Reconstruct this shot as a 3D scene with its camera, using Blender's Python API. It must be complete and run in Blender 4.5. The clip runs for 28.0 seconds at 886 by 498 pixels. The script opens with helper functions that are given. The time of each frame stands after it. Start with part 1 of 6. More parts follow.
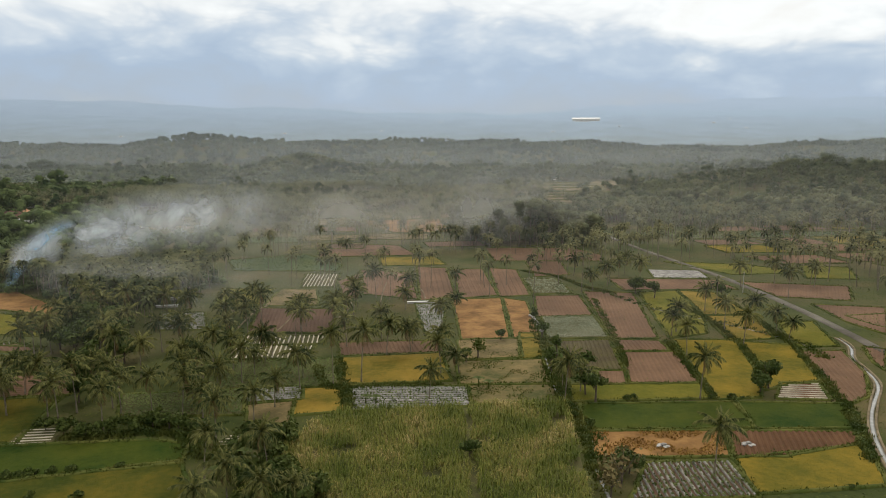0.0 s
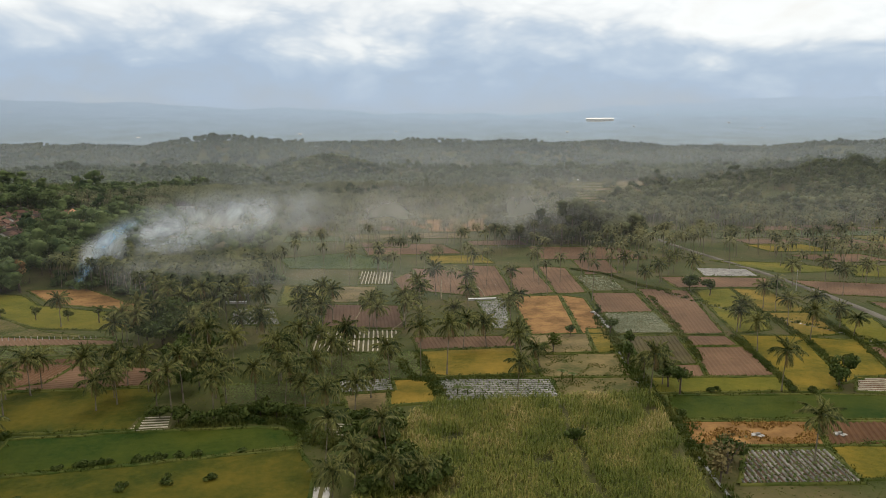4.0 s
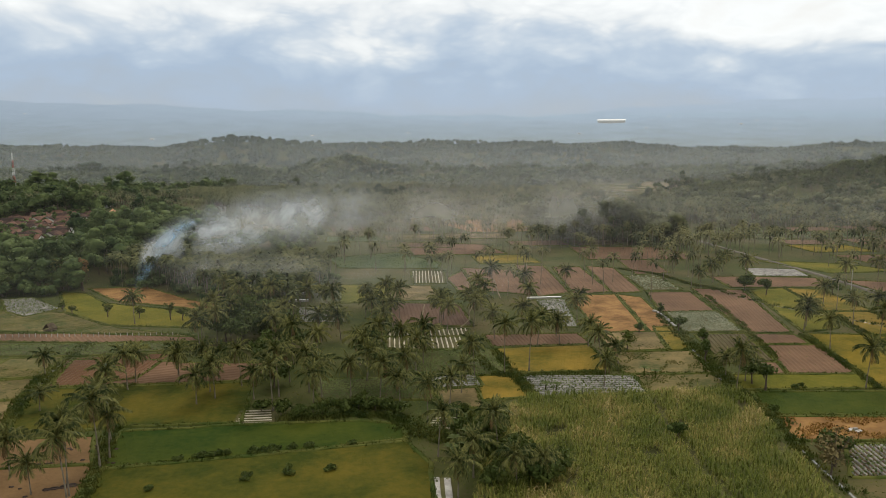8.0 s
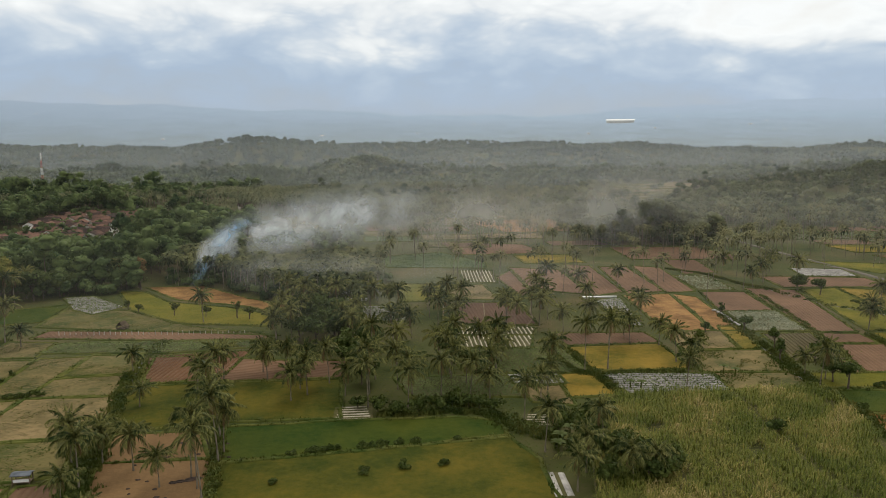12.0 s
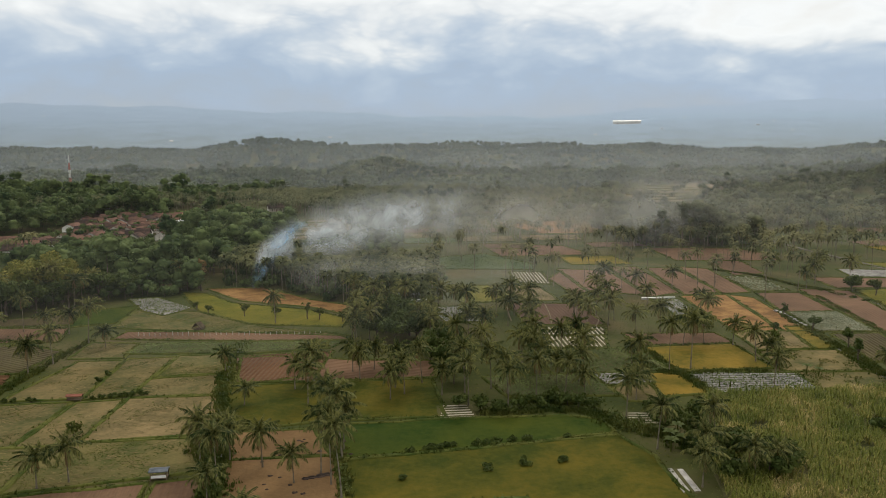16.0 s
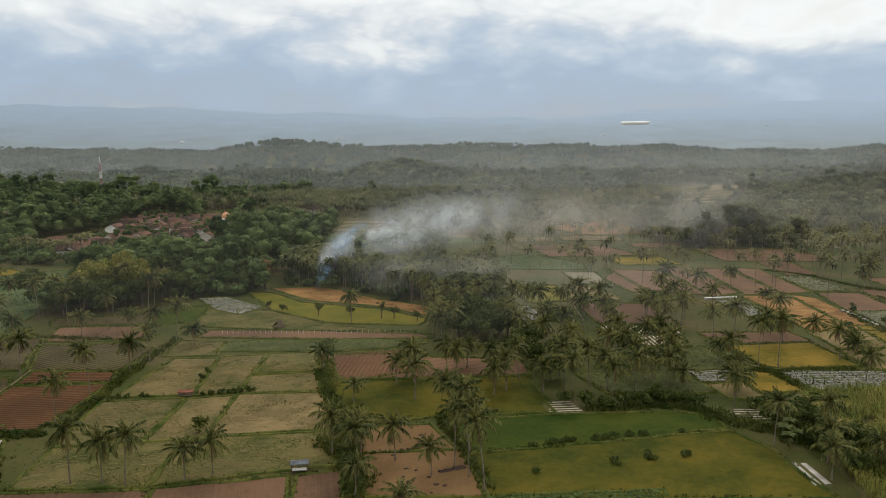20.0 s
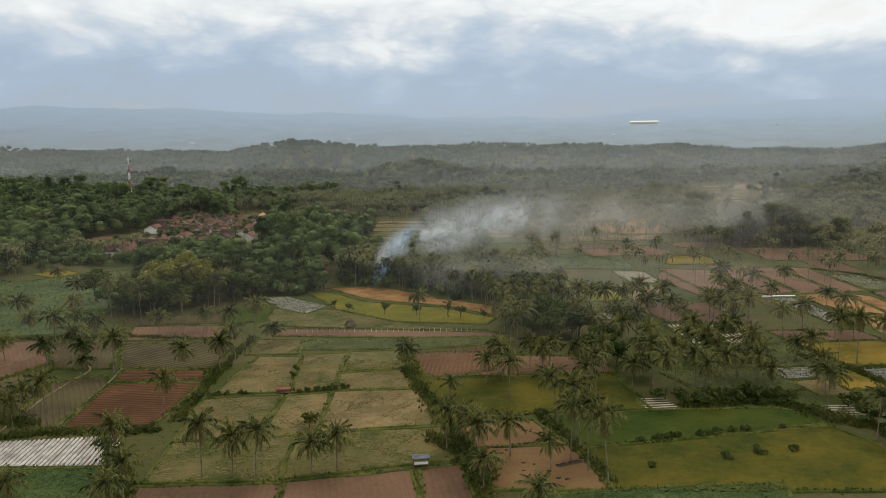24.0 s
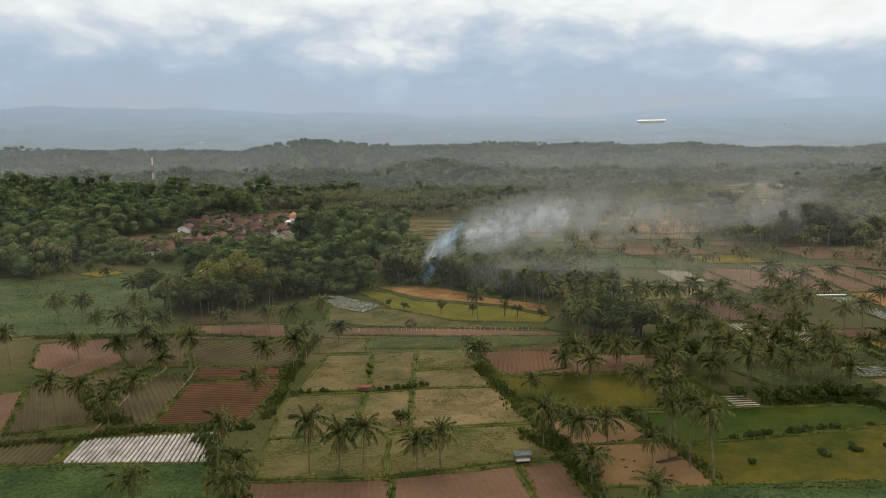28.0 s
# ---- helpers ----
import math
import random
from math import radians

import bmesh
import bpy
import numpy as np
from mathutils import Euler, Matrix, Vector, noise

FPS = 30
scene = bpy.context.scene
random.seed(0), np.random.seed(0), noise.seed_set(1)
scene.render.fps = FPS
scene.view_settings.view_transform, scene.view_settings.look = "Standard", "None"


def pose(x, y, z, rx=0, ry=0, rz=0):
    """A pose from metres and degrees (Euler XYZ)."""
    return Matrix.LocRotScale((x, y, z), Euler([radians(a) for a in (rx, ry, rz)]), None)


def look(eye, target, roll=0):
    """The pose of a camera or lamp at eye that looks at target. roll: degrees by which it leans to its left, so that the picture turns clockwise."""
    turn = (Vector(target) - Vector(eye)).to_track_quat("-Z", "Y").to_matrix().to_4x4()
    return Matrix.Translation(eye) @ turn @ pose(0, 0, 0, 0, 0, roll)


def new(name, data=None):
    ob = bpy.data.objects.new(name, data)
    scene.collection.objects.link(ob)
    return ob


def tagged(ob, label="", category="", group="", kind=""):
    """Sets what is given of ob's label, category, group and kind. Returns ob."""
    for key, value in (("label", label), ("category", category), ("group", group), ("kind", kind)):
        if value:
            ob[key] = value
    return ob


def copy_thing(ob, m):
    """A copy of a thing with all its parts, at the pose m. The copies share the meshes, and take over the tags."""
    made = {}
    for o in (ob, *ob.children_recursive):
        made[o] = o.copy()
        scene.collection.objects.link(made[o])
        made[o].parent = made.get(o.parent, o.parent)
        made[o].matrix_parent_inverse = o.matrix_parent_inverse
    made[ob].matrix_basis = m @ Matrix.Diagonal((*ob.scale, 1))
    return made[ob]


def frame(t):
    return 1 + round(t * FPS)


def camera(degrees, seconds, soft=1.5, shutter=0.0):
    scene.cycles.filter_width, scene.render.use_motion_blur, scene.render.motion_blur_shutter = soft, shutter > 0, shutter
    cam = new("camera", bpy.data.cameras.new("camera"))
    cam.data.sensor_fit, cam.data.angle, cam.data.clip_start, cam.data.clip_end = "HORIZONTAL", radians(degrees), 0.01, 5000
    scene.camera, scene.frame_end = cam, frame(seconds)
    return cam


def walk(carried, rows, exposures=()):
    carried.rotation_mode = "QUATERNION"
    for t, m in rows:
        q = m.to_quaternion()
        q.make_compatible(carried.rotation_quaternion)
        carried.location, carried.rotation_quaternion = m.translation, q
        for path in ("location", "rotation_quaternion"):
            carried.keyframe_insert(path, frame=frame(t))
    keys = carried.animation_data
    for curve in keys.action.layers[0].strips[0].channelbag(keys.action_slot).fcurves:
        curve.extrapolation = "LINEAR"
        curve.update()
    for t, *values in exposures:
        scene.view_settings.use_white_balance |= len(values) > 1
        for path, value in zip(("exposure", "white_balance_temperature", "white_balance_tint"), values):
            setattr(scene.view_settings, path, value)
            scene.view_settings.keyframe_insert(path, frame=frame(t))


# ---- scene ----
cam = camera(64.0, 28.0, soft=0.6)
PATH = [
    (0, (-2.474, 0.554, 52.694), (-2.271, 2.52, 52.388), -0.1),
    (0.5, (-4.437, -0.045, 52.657), (-4.238, 1.922, 52.352), -0.2),
    (1, (-6.523, -0.573, 52.661), (-6.327, 1.394, 52.356), -0.2),
    (1.5, (-8.66, -1.061, 52.686), (-8.468, 0.906, 52.38), -0.2),
    (2, (-10.81, -1.521, 52.717), (-10.621, 0.446, 52.411), -0.2),
    (2.5, (-12.955, -1.956, 52.743), (-12.77, 0.012, 52.438), -0.2),
    (3, (-15.093, -2.359, 52.759), (-14.912, -0.391, 52.454), -0.2),
    (3.5, (-17.225, -2.727, 52.761), (-17.048, -0.758, 52.456), -0.2),
    (5.5, (-25.799, -3.78, 52.633), (-25.635, -1.81, 52.33), -0.2),
    (6, (-27.966, -3.947, 52.581), (-27.805, -1.977, 52.279), -0.2),
    (6.5, (-30.141, -4.087, 52.529), (-29.982, -2.116, 52.228), -0.2),
    (7, (-32.321, -4.207, 52.482), (-32.165, -2.236, 52.181), -0.2),
    (7.5, (-34.502, -4.314, 52.443), (-34.349, -2.343, 52.142), -0.2),
    (8, (-36.683, -4.415, 52.415), (-36.532, -2.444, 52.115), -0.2),
    (8.5, (-38.862, -4.518, 52.401), (-38.713, -2.546, 52.101), -0.2),
    (9, (-41.038, -4.626, 52.403), (-40.892, -2.654, 52.103), -0.2),
    (9.5, (-43.215, -4.744, 52.421), (-43.071, -2.772, 52.121), -0.2),
    (10, (-45.394, -4.874, 52.456), (-45.252, -2.901, 52.156), -0.2),
    (10.5, (-47.582, -5.017, 52.507), (-47.442, -3.044, 52.207), -0.2),
    (11, (-49.785, -5.173, 52.572), (-49.647, -3.2, 52.272), -0.2),
    (11.5, (-52.01, -5.342, 52.65), (-51.874, -3.369, 52.35), -0.2),
    (12, (-54.265, -5.522, 52.737), (-54.129, -3.55, 52.437), -0.2),
    (12.5, (-56.556, -5.713, 52.832), (-56.422, -3.74, 52.532), -0.2),
    (14.5, (-66.197, -6.548, 53.222), (-66.067, -4.575, 52.923), -0.2),
    (15, (-68.737, -6.771, 53.309), (-68.608, -4.798, 53.011), -0.3),
    (15.5, (-71.326, -7.001, 53.388), (-71.198, -5.027, 53.09), -0.3),
    (16, (-73.957, -7.236, 53.458), (-73.83, -5.262, 53.161), -0.3),
    (16.5, (-76.623, -7.478, 53.519), (-76.497, -5.504, 53.223), -0.3),
    (17, (-79.313, -7.726, 53.571), (-79.188, -5.752, 53.276), -0.3),
    (17.5, (-82.016, -7.981, 53.616), (-81.892, -6.007, 53.321), -0.3),
    (18, (-84.72, -8.243, 53.655), (-84.597, -6.269, 53.36), -0.3),
    (18.5, (-87.412, -8.51, 53.69), (-87.291, -6.535, 53.396), -0.3),
    (19, (-90.082, -8.78, 53.723), (-89.962, -6.806, 53.43), -0.3),
    (19.5, (-92.718, -9.052, 53.758), (-92.6, -7.077, 53.465), -0.3),
    (20, (-95.312, -9.323, 53.797), (-95.197, -7.348, 53.503), -0.3),
    (20.5, (-97.86, -9.59, 53.841), (-97.746, -7.615, 53.548), -0.3),
    (21, (-100.357, -9.851, 53.893), (-100.246, -7.876, 53.6), -0.3),
    (21.5, (-102.804, -10.106, 53.954), (-102.695, -8.13, 53.66), -0.4),
    (23.5, (-112.192, -11.079, 54.26), (-112.09, -9.103, 53.966), -0.5),
    (24, (-114.475, -11.331, 54.339), (-114.375, -9.355, 54.045), -0.5),
    (24.5, (-116.746, -11.597, 54.41), (-116.648, -9.621, 54.117), -0.5),
    (25, (-119.006, -11.878, 54.47), (-118.909, -9.902, 54.177), -0.5),
    (25.5, (-121.248, -12.167, 54.515), (-121.153, -10.191, 54.222), -0.6),
    (26, (-123.459, -12.444, 54.547), (-123.364, -10.468, 54.254), -0.6),
    (26.5, (-125.61, -12.666, 54.569), (-125.517, -10.69, 54.276), -0.6),
    (27, (-127.663, -12.756, 54.593), (-127.572, -10.78, 54.299), -0.6),
    (27.5, (-129.562, -12.586, 54.641), (-129.472, -10.61, 54.346), -0.6),
    (28, (-131.235, -11.959, 54.748), (-131.147, -9.983, 54.452), -0.6),
]
walk(cam, [(t, look(eye, target, roll)) for t, eye, target, roll in PATH],
     exposures=[(0, 0.10), (11, 0.06), (21, 0.0), (28, 0.0)])

# ---- light ----
SUN_UP, SUN_TURN = radians(52), radians(20)
world = bpy.data.worlds.new("sky")
scene.world = world
world.use_nodes = True
wn, wl = world.node_tree.nodes, world.node_tree.links
wn.clear()


def node(nodes, kind, **values):
    n = nodes.new(kind)
    for k, v in values.items():
        n.inputs[k.replace("_", " ")].default_value = v
    return n


def ramp(nodes, stops):
    n = nodes.new("ShaderNodeValToRGB")
    el = n.color_ramp.elements
    while len(el) < len(stops):
        el.new(0.5)
    for e, (p, c) in zip(el, stops):
        e.position, e.color = p, (*c, 1)
    return n


def make_sky():
    tc = wn.new("ShaderNodeTexCoord")
    sep = wn.new("ShaderNodeSeparateXYZ")
    wl.new(tc.outputs["Generated"], sep.inputs[0])
    stretch = wn.new("ShaderNodeMapping")
    stretch.inputs["Scale"].default_value = (1, 1, 2.2)
    stretch.inputs["Location"].default_value = (0.35, 0.1, 0.0)
    wl.new(tc.outputs["Generated"], stretch.inputs[0])
    puff = node(wn, "ShaderNodeTexNoise", Scale=4.2, Detail=7.0, Roughness=0.5)
    heaps = wn.new("ShaderNodeTexVoronoi")
    heaps.feature = "SMOOTH_F1"
    for k, v in (("Scale", 11.0), ("Detail", 3.0), ("Roughness", 0.55), ("Smoothness", 0.35)):
        heaps.inputs[k].default_value = v
    bend = node(wn, "ShaderNodeTexNoise", Scale=6.0, Detail=2.0, Roughness=0.4)
    wl.new(stretch.outputs[0], bend.inputs["Vector"])
    warp = wn.new("ShaderNodeMixRGB")
    warp.inputs[0].default_value = 0.09
    wl.new(stretch.outputs[0], warp.inputs[1])
    wl.new(bend.outputs["Color"], warp.inputs[2])
    for t in (puff, heaps):
        wl.new(warp.outputs[0], t.inputs["Vector"])
    # the cloud's heaped underside: noise and rounded heaps shift the height at which it turns white
    m0 = wn.new("ShaderNodeMath")
    m0.operation = "MULTIPLY_ADD"
    wl.new(heaps.outputs["Distance"], m0.inputs[0])
    m0.inputs[1].default_value = -0.07
    m0.inputs[2].default_value = 0.078
    mm = wn.new("ShaderNodeMath")
    mm.operation = "ADD"
    wl.new(m0.outputs[0], mm.inputs[0])
    tilt = wn.new("ShaderNodeMath")
    tilt.operation = "MULTIPLY_ADD"
    wl.new(sep.outputs["X"], tilt.inputs[0])
    tilt.inputs[1].default_value = 0.045
    wl.new(sep.outputs["Z"], tilt.inputs[2])
    wl.new(tilt.outputs[0], mm.inputs[1])
    m1 = wn.new("ShaderNodeMath")
    m1.operation = "MULTIPLY_ADD"
    wl.new(puff.outputs["Fac"], m1.inputs[0])
    m1.inputs[1].default_value = 0.26
    wl.new(mm.outputs[0], m1.inputs[2])
    m2 = wn.new("ShaderNodeMath")
    m2.operation = "MULTIPLY"
    wl.new(m1.outputs[0], m2.inputs[0])
    m2.inputs[1].default_value = 1.6
    band = ramp(wn, [(0.13, (0.45, 0.50, 0.545)), (0.25, (0.40, 0.475, 0.57)), (0.34, (0.40, 0.50, 0.635)), (0.40, (0.48, 0.575, 0.69)), (0.445, (0.62, 0.69, 0.76)),
                     (0.485, (0.82, 0.85, 0.86)), (0.54, (0.96, 0.98, 0.97)), (0.70, (0.84, 0.82, 0.77)), (1.0, (0.76, 0.73, 0.67))])
    wl.new(m2.outputs[0], band.inputs[0])
    sky = wn.new("ShaderNodeTexSky")
    sky.sky_type, sky.sun_disc, sky.sun_elevation, sky.sun_rotation = "NISHITA", False, SUN_UP, SUN_TURN
    clear = node(wn, "ShaderNodeBackground", Strength=0.08)
    wl.new(sky.outputs[0], clear.inputs["Color"])
    # an overcast sky is brightest overhead
    over = wn.new("ShaderNodeMapRange")
    over.interpolation_type = "SMOOTHSTEP"
    for k, v in (("From Min", 0.2), ("From Max", 0.75), ("To Min", 1.0), ("To Max", 1.8)):
        over.inputs[k].default_value = v
    wl.new(sep.outputs["Z"], over.inputs["Value"])
    cloud = node(wn, "ShaderNodeBackground", Strength=1.0)
    wl.new(band.outputs[0], cloud.inputs["Color"])
    wl.new(over.outputs[0], cloud.inputs["Strength"])
    mix = wn.new("ShaderNodeMixShader")
    mix.inputs[0].default_value = 0.93
    out = wn.new("ShaderNodeOutputWorld")
    wl.new(clear.outputs[0], mix.inputs[1])
    wl.new(cloud.outputs[0], mix.inputs[2])
    wl.new(mix.outputs[0], out.inputs[0])


make_sky()
sun = new("sun", bpy.data.lights.new("sun", "SUN"))
sun.data.energy, sun.data.angle, sun.data.color = 1.25, radians(16), (1.0, 0.90, 0.76)
sun.matrix_world = look((0, 0, 0), (-math.sin(SUN_TURN) * math.cos(SUN_UP), -math.cos(SUN_TURN) * math.cos(SUN_UP), -math.sin(SUN_UP)))


# ---- materials ----
def surface(name, stops, coarse=0.08, fine=1.6, rough=0.85, bump=0.3, spread=0.25, island=0.0, through_light=0.0, metal=0.0, each=0.0, gloss=0.08):
    """Colour from a coarse and a fine noise over the given stops; island and each vary it from piece to piece."""
    m = bpy.data.materials.new(name)
    m.use_nodes = True
    n, l = m.node_tree.nodes, m.node_tree.links
    bsdf, out = n["Principled BSDF"], n["Material Output"]
    tc = n.new("ShaderNodeTexCoord")
    a = node(n, "ShaderNodeTexNoise", Scale=coarse, Detail=4.0, Roughness=0.6)
    b = node(n, "ShaderNodeTexNoise", Scale=fine, Detail=5.0, Roughness=0.65)
    for t in (a, b):
        l.new(tc.outputs["Object"], t.inputs["Vector"])
    mix = n.new("ShaderNodeMath")
    mix.operation = "MULTIPLY_ADD"
    l.new(b.outputs["Fac"], mix.inputs[0])
    mix.inputs[1].default_value = spread * 2
    sub = n.new("ShaderNodeMath")
    sub.operation = "MULTIPLY_ADD"
    l.new(a.outputs["Fac"], sub.inputs[0])
    sub.inputs[1].default_value = 2.3
    sub.inputs[2].default_value = -0.65 - spread
    l.new(sub.outputs[0], mix.inputs[2])
    last = mix.outputs[0]
    if island:
        g = n.new("ShaderNodeNewGeometry")
        k = n.new("ShaderNodeMath")
        k.operation = "MULTIPLY_ADD"
        l.new(g.outputs["Random Per Island"], k.inputs[0])
        k.inputs[1].default_value = island
        l.new(last, k.inputs[2])
        s = n.new("ShaderNodeMath")
        s.operation = "SUBTRACT"
        l.new(k.outputs[0], s.inputs[0])
        s.inputs[1].default_value = island / 2
        last = s.outputs[0]
    if each:
        g = n.new("ShaderNodeObjectInfo")
        k = n.new("ShaderNodeMath")
        k.operation = "MULTIPLY_ADD"
        l.new(g.outputs["Random"], k.inputs[0])
        k.inputs[1].default_value = each
        l.new(last, k.inputs[2])
        s = n.new("ShaderNodeMath")
        s.operation = "SUBTRACT"
        l.new(k.outputs[0], s.inputs[0])
        s.inputs[1].default_value = each / 2
        last = s.outputs[0]
    cr = ramp(n, stops)
    l.new(last, cr.inputs[0])
    l.new(cr.outputs[0], bsdf.inputs["Base Color"])
    bsdf.inputs["Roughness"].default_value, bsdf.inputs["Metallic"].default_value = rough, metal
    bsdf.inputs["Specular IOR Level"].default_value = gloss
    if bump:
        bp = node(n, "ShaderNodeBump", Strength=bump, Distance=0.15)
        l.new(b.outputs["Fac"], bp.inputs["Height"])
        l.new(bp.outputs[0], bsdf.inputs["Normal"])
    if through_light:
        tr = n.new("ShaderNodeBsdfTranslucent")
        l.new(cr.outputs[0], tr.inputs["Color"])
        ms = n.new("ShaderNodeMixShader")
        ms.inputs[0].default_value = through_light
        l.new(bsdf.outputs[0], ms.inputs[1])
        l.new(tr.outputs[0], ms.inputs[2])
        l.new(ms.outputs[0], out.inputs["Surface"])
    return m


def two(a, b, mid=None):
    return [(0.15, a), (0.5, mid or tuple((p + q) / 2 for p, q in zip(a, b))), (0.85, b)]


GROUND = surface("grassy_ground", [(0.1, (0.024, 0.036, 0.008)), (0.4, (0.046, 0.054, 0.014)), (0.6, (0.058, 0.058, 0.020)), (0.95, (0.092, 0.074, 0.032))], 0.035, 0.7)
SOIL = {
    "brown": surface("ploughed_soil", two((0.085, 0.051, 0.031), (0.145, 0.087, 0.052)), 0.05, 1.2, bump=0.6, spread=0.42, each=0.25),
    "dark": surface("damp_dark_soil", two((0.06, 0.036, 0.024), (0.10, 0.062, 0.042)), 0.05, 1.2, bump=0.6, spread=0.42),
    "red": surface("reddish_soil", two((0.070, 0.036, 0.018), (0.118, 0.062, 0.031)), 0.06, 1.2, bump=0.6, spread=0.42, each=0.2),
    "green": surface("weedy_soil", two((0.050, 0.040, 0.021), (0.078, 0.066, 0.030)), 0.08, 1.0, bump=0.5, spread=0.42),
    "tan": surface("dry_stubble_soil", two((0.085, 0.073, 0.031), (0.19, 0.14, 0.067)), 0.11, 1.1, bump=0.5, spread=0.42),
    "orange": surface("orange_clay_soil", two((0.105, 0.055, 0.018), (0.24, 0.135, 0.050)), 0.13, 0.6, bump=0.5, spread=0.42),
    "clod": surface("dry_clod_soil", two((0.10, 0.060, 0.027), (0.165, 0.102, 0.047)), 0.06, 1.4, bump=0.5, spread=0.42),
    "grass": surface("dry_grass_soil", two((0.052, 0.056, 0.018), (0.155, 0.118, 0.052)), 0.11, 1.2, bump=0.5, spread=0.42, each=0.3),
    "greenish": surface("green_stubble_soil", two((0.042, 0.054, 0.013), (0.12, 0.10, 0.038)), 0.12, 1.2, bump=0.5, spread=0.42, each=0.3),
    "crop": surface("crop_bed_soil", two((0.05, 0.056, 0.020), (0.095, 0.085, 0.038)), 0.1, 1.2),
}
RIPE = surface("ripe_rice", two((0.105, 0.095, 0.014), (0.245, 0.165, 0.028)), 0.09, 0.8, rough=0.8, island=0.14, spread=0.4, through_light=0.15)
HALF = surface("turning_rice", two((0.085, 0.095, 0.010), (0.16, 0.14, 0.018)), 0.07, 0.8, rough=0.8, island=0.14, spread=0.4, through_light=0.15)
OLIVE = surface("olive_rice", two((0.034, 0.048, 0.005), (0.108, 0.090, 0.011)), 0.07, 0.8, rough=0.8, island=0.14, spread=0.4, through_light=0.15)
GOLD = surface("golden_green_rice", two((0.090, 0.088, 0.010), (0.220, 0.155, 0.020)), 0.07, 0.8, rough=0.8, island=0.14, spread=0.4, through_light=0.15)
YOUNG = surface("green_rice", two((0.018, 0.042, 0.004), (0.058, 0.072, 0.008)), 0.06, 0.8, rough=0.8, island=0.14, spread=0.4, through_light=0.15)
STRAW = surface("straw_tufts", two((0.10, 0.085, 0.034), (0.18, 0.14, 0.066)), 0.1, 1.0, island=0.3)
DEAD = surface("withered_weeds", two((0.16, 0.085, 0.022), (0.34, 0.21, 0.065)), 0.1, 1.0, island=0.5)
CANE = surface("cane_blades", [(0.1, (0.056, 0.080, 0.012)), (0.5, (0.130, 0.148, 0.028)), (0.85, (0.21, 0.185, 0.052)), (1.0, (0.36, 0.285, 0.13))], 0.11, 0.6, rough=0.6, island=0.5, through_light=0.2)
VEG = surface("vegetable_leaves", two((0.055, 0.085, 0.022), (0.135, 0.16, 0.05)), 0.12, 0.9, rough=0.55, island=0.18, through_light=0.12)
BRIGHT = surface("lush_leaves", two((0.035, 0.068, 0.016), (0.08, 0.12, 0.034)), 0.12, 0.9, rough=0.55, island=0.2, through_light=0.12)
PALE = surface("greyish_leaves", two((0.11, 0.13, 0.075), (0.26, 0.27, 0.19)), 0.12, 0.9, rough=0.6, island=0.3)
GRASS = surface("bund_grass", two((0.036, 0.056, 0.010), (0.108, 0.112, 0.028)), 0.15, 1.0, island=0.16, through_light=0.15)
SHRUB = surface("shrub_leaves", two((0.026, 0.044, 0.010), (0.095, 0.115, 0.028)), 0.15, 1.0, rough=0.6, island=0.3, through_light=0.15)
FIELDLEAF = surface("low_crop_leaves", two((0.045, 0.075, 0.022), (0.090, 0.118, 0.036)), 0.08, 0.9, rough=0.6, island=0.1, through_light=0.12)
CANOPY = surface("wood_canopy", two((0.018, 0.038, 0.012), (0.115, 0.152, 0.052)), 0.085, 0.6, rough=0.7, island=0.2, through_light=0.2, bump=0, spread=0.35)
TREE = surface("tree_leaves", two((0.024, 0.042, 0.010), (0.095, 0.12, 0.032)), 0.09, 0.5, rough=0.6, island=0.3, through_light=0.15)
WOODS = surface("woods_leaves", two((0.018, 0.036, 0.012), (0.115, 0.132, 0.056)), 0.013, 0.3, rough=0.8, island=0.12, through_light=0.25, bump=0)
# distance haze put into the leaf colours: paler and bluer the farther off
FARTHEST = surface("haze_toned_ridge_woods", two((0.028, 0.048, 0.032), (0.12, 0.138, 0.094)), 0.006, 0.1, rough=0.9, island=0.06, through_light=0.3, bump=0)
FARWOODS = surface("haze_toned_far_woods", two((0.022, 0.040, 0.018), (0.120, 0.140, 0.072)), 0.009, 0.12, rough=0.9, island=0.07, through_light=0.3, bump=0)
BAMBOO = surface("yellowing_bamboo", two((0.09, 0.11, 0.026), (0.28, 0.25, 0.065)), 0.12, 0.6, island=0.3, through_light=0.2)
RUST = surface("rust_brown_leaves", two((0.15, 0.095, 0.04), (0.33, 0.22, 0.10)), 0.12, 0.6, island=0.3, through_light=0.2)
# wide random tone from leaflet to leaflet puts sunlit highlights into the colour
FROND = surface("palm_fronds", two((0.015, 0.028, 0.006), (0.165, 0.162, 0.050)), 0.25, 1.0, rough=0.6, island=0.6, each=0.4, through_light=0.15, gloss=0.10)
DRYFROND = surface("dry_fronds", two((0.10, 0.065, 0.03), (0.22, 0.15, 0.07)), 0.3, 1.0, rough=0.7, island=0.4)
NUT = surface("coconuts", two((0.09, 0.07, 0.02), (0.17, 0.12, 0.04)), 0.5, 2.0, rough=0.5)
TRUNK = surface("palm_bark", two((0.11, 0.095, 0.07), (0.24, 0.205, 0.155)), 0.6, 3.0, bump=0.5)
BARK = surface("tree_bark", two((0.06, 0.048, 0.036), (0.13, 0.105, 0.08)), 0.6, 3.0, bump=0.5)
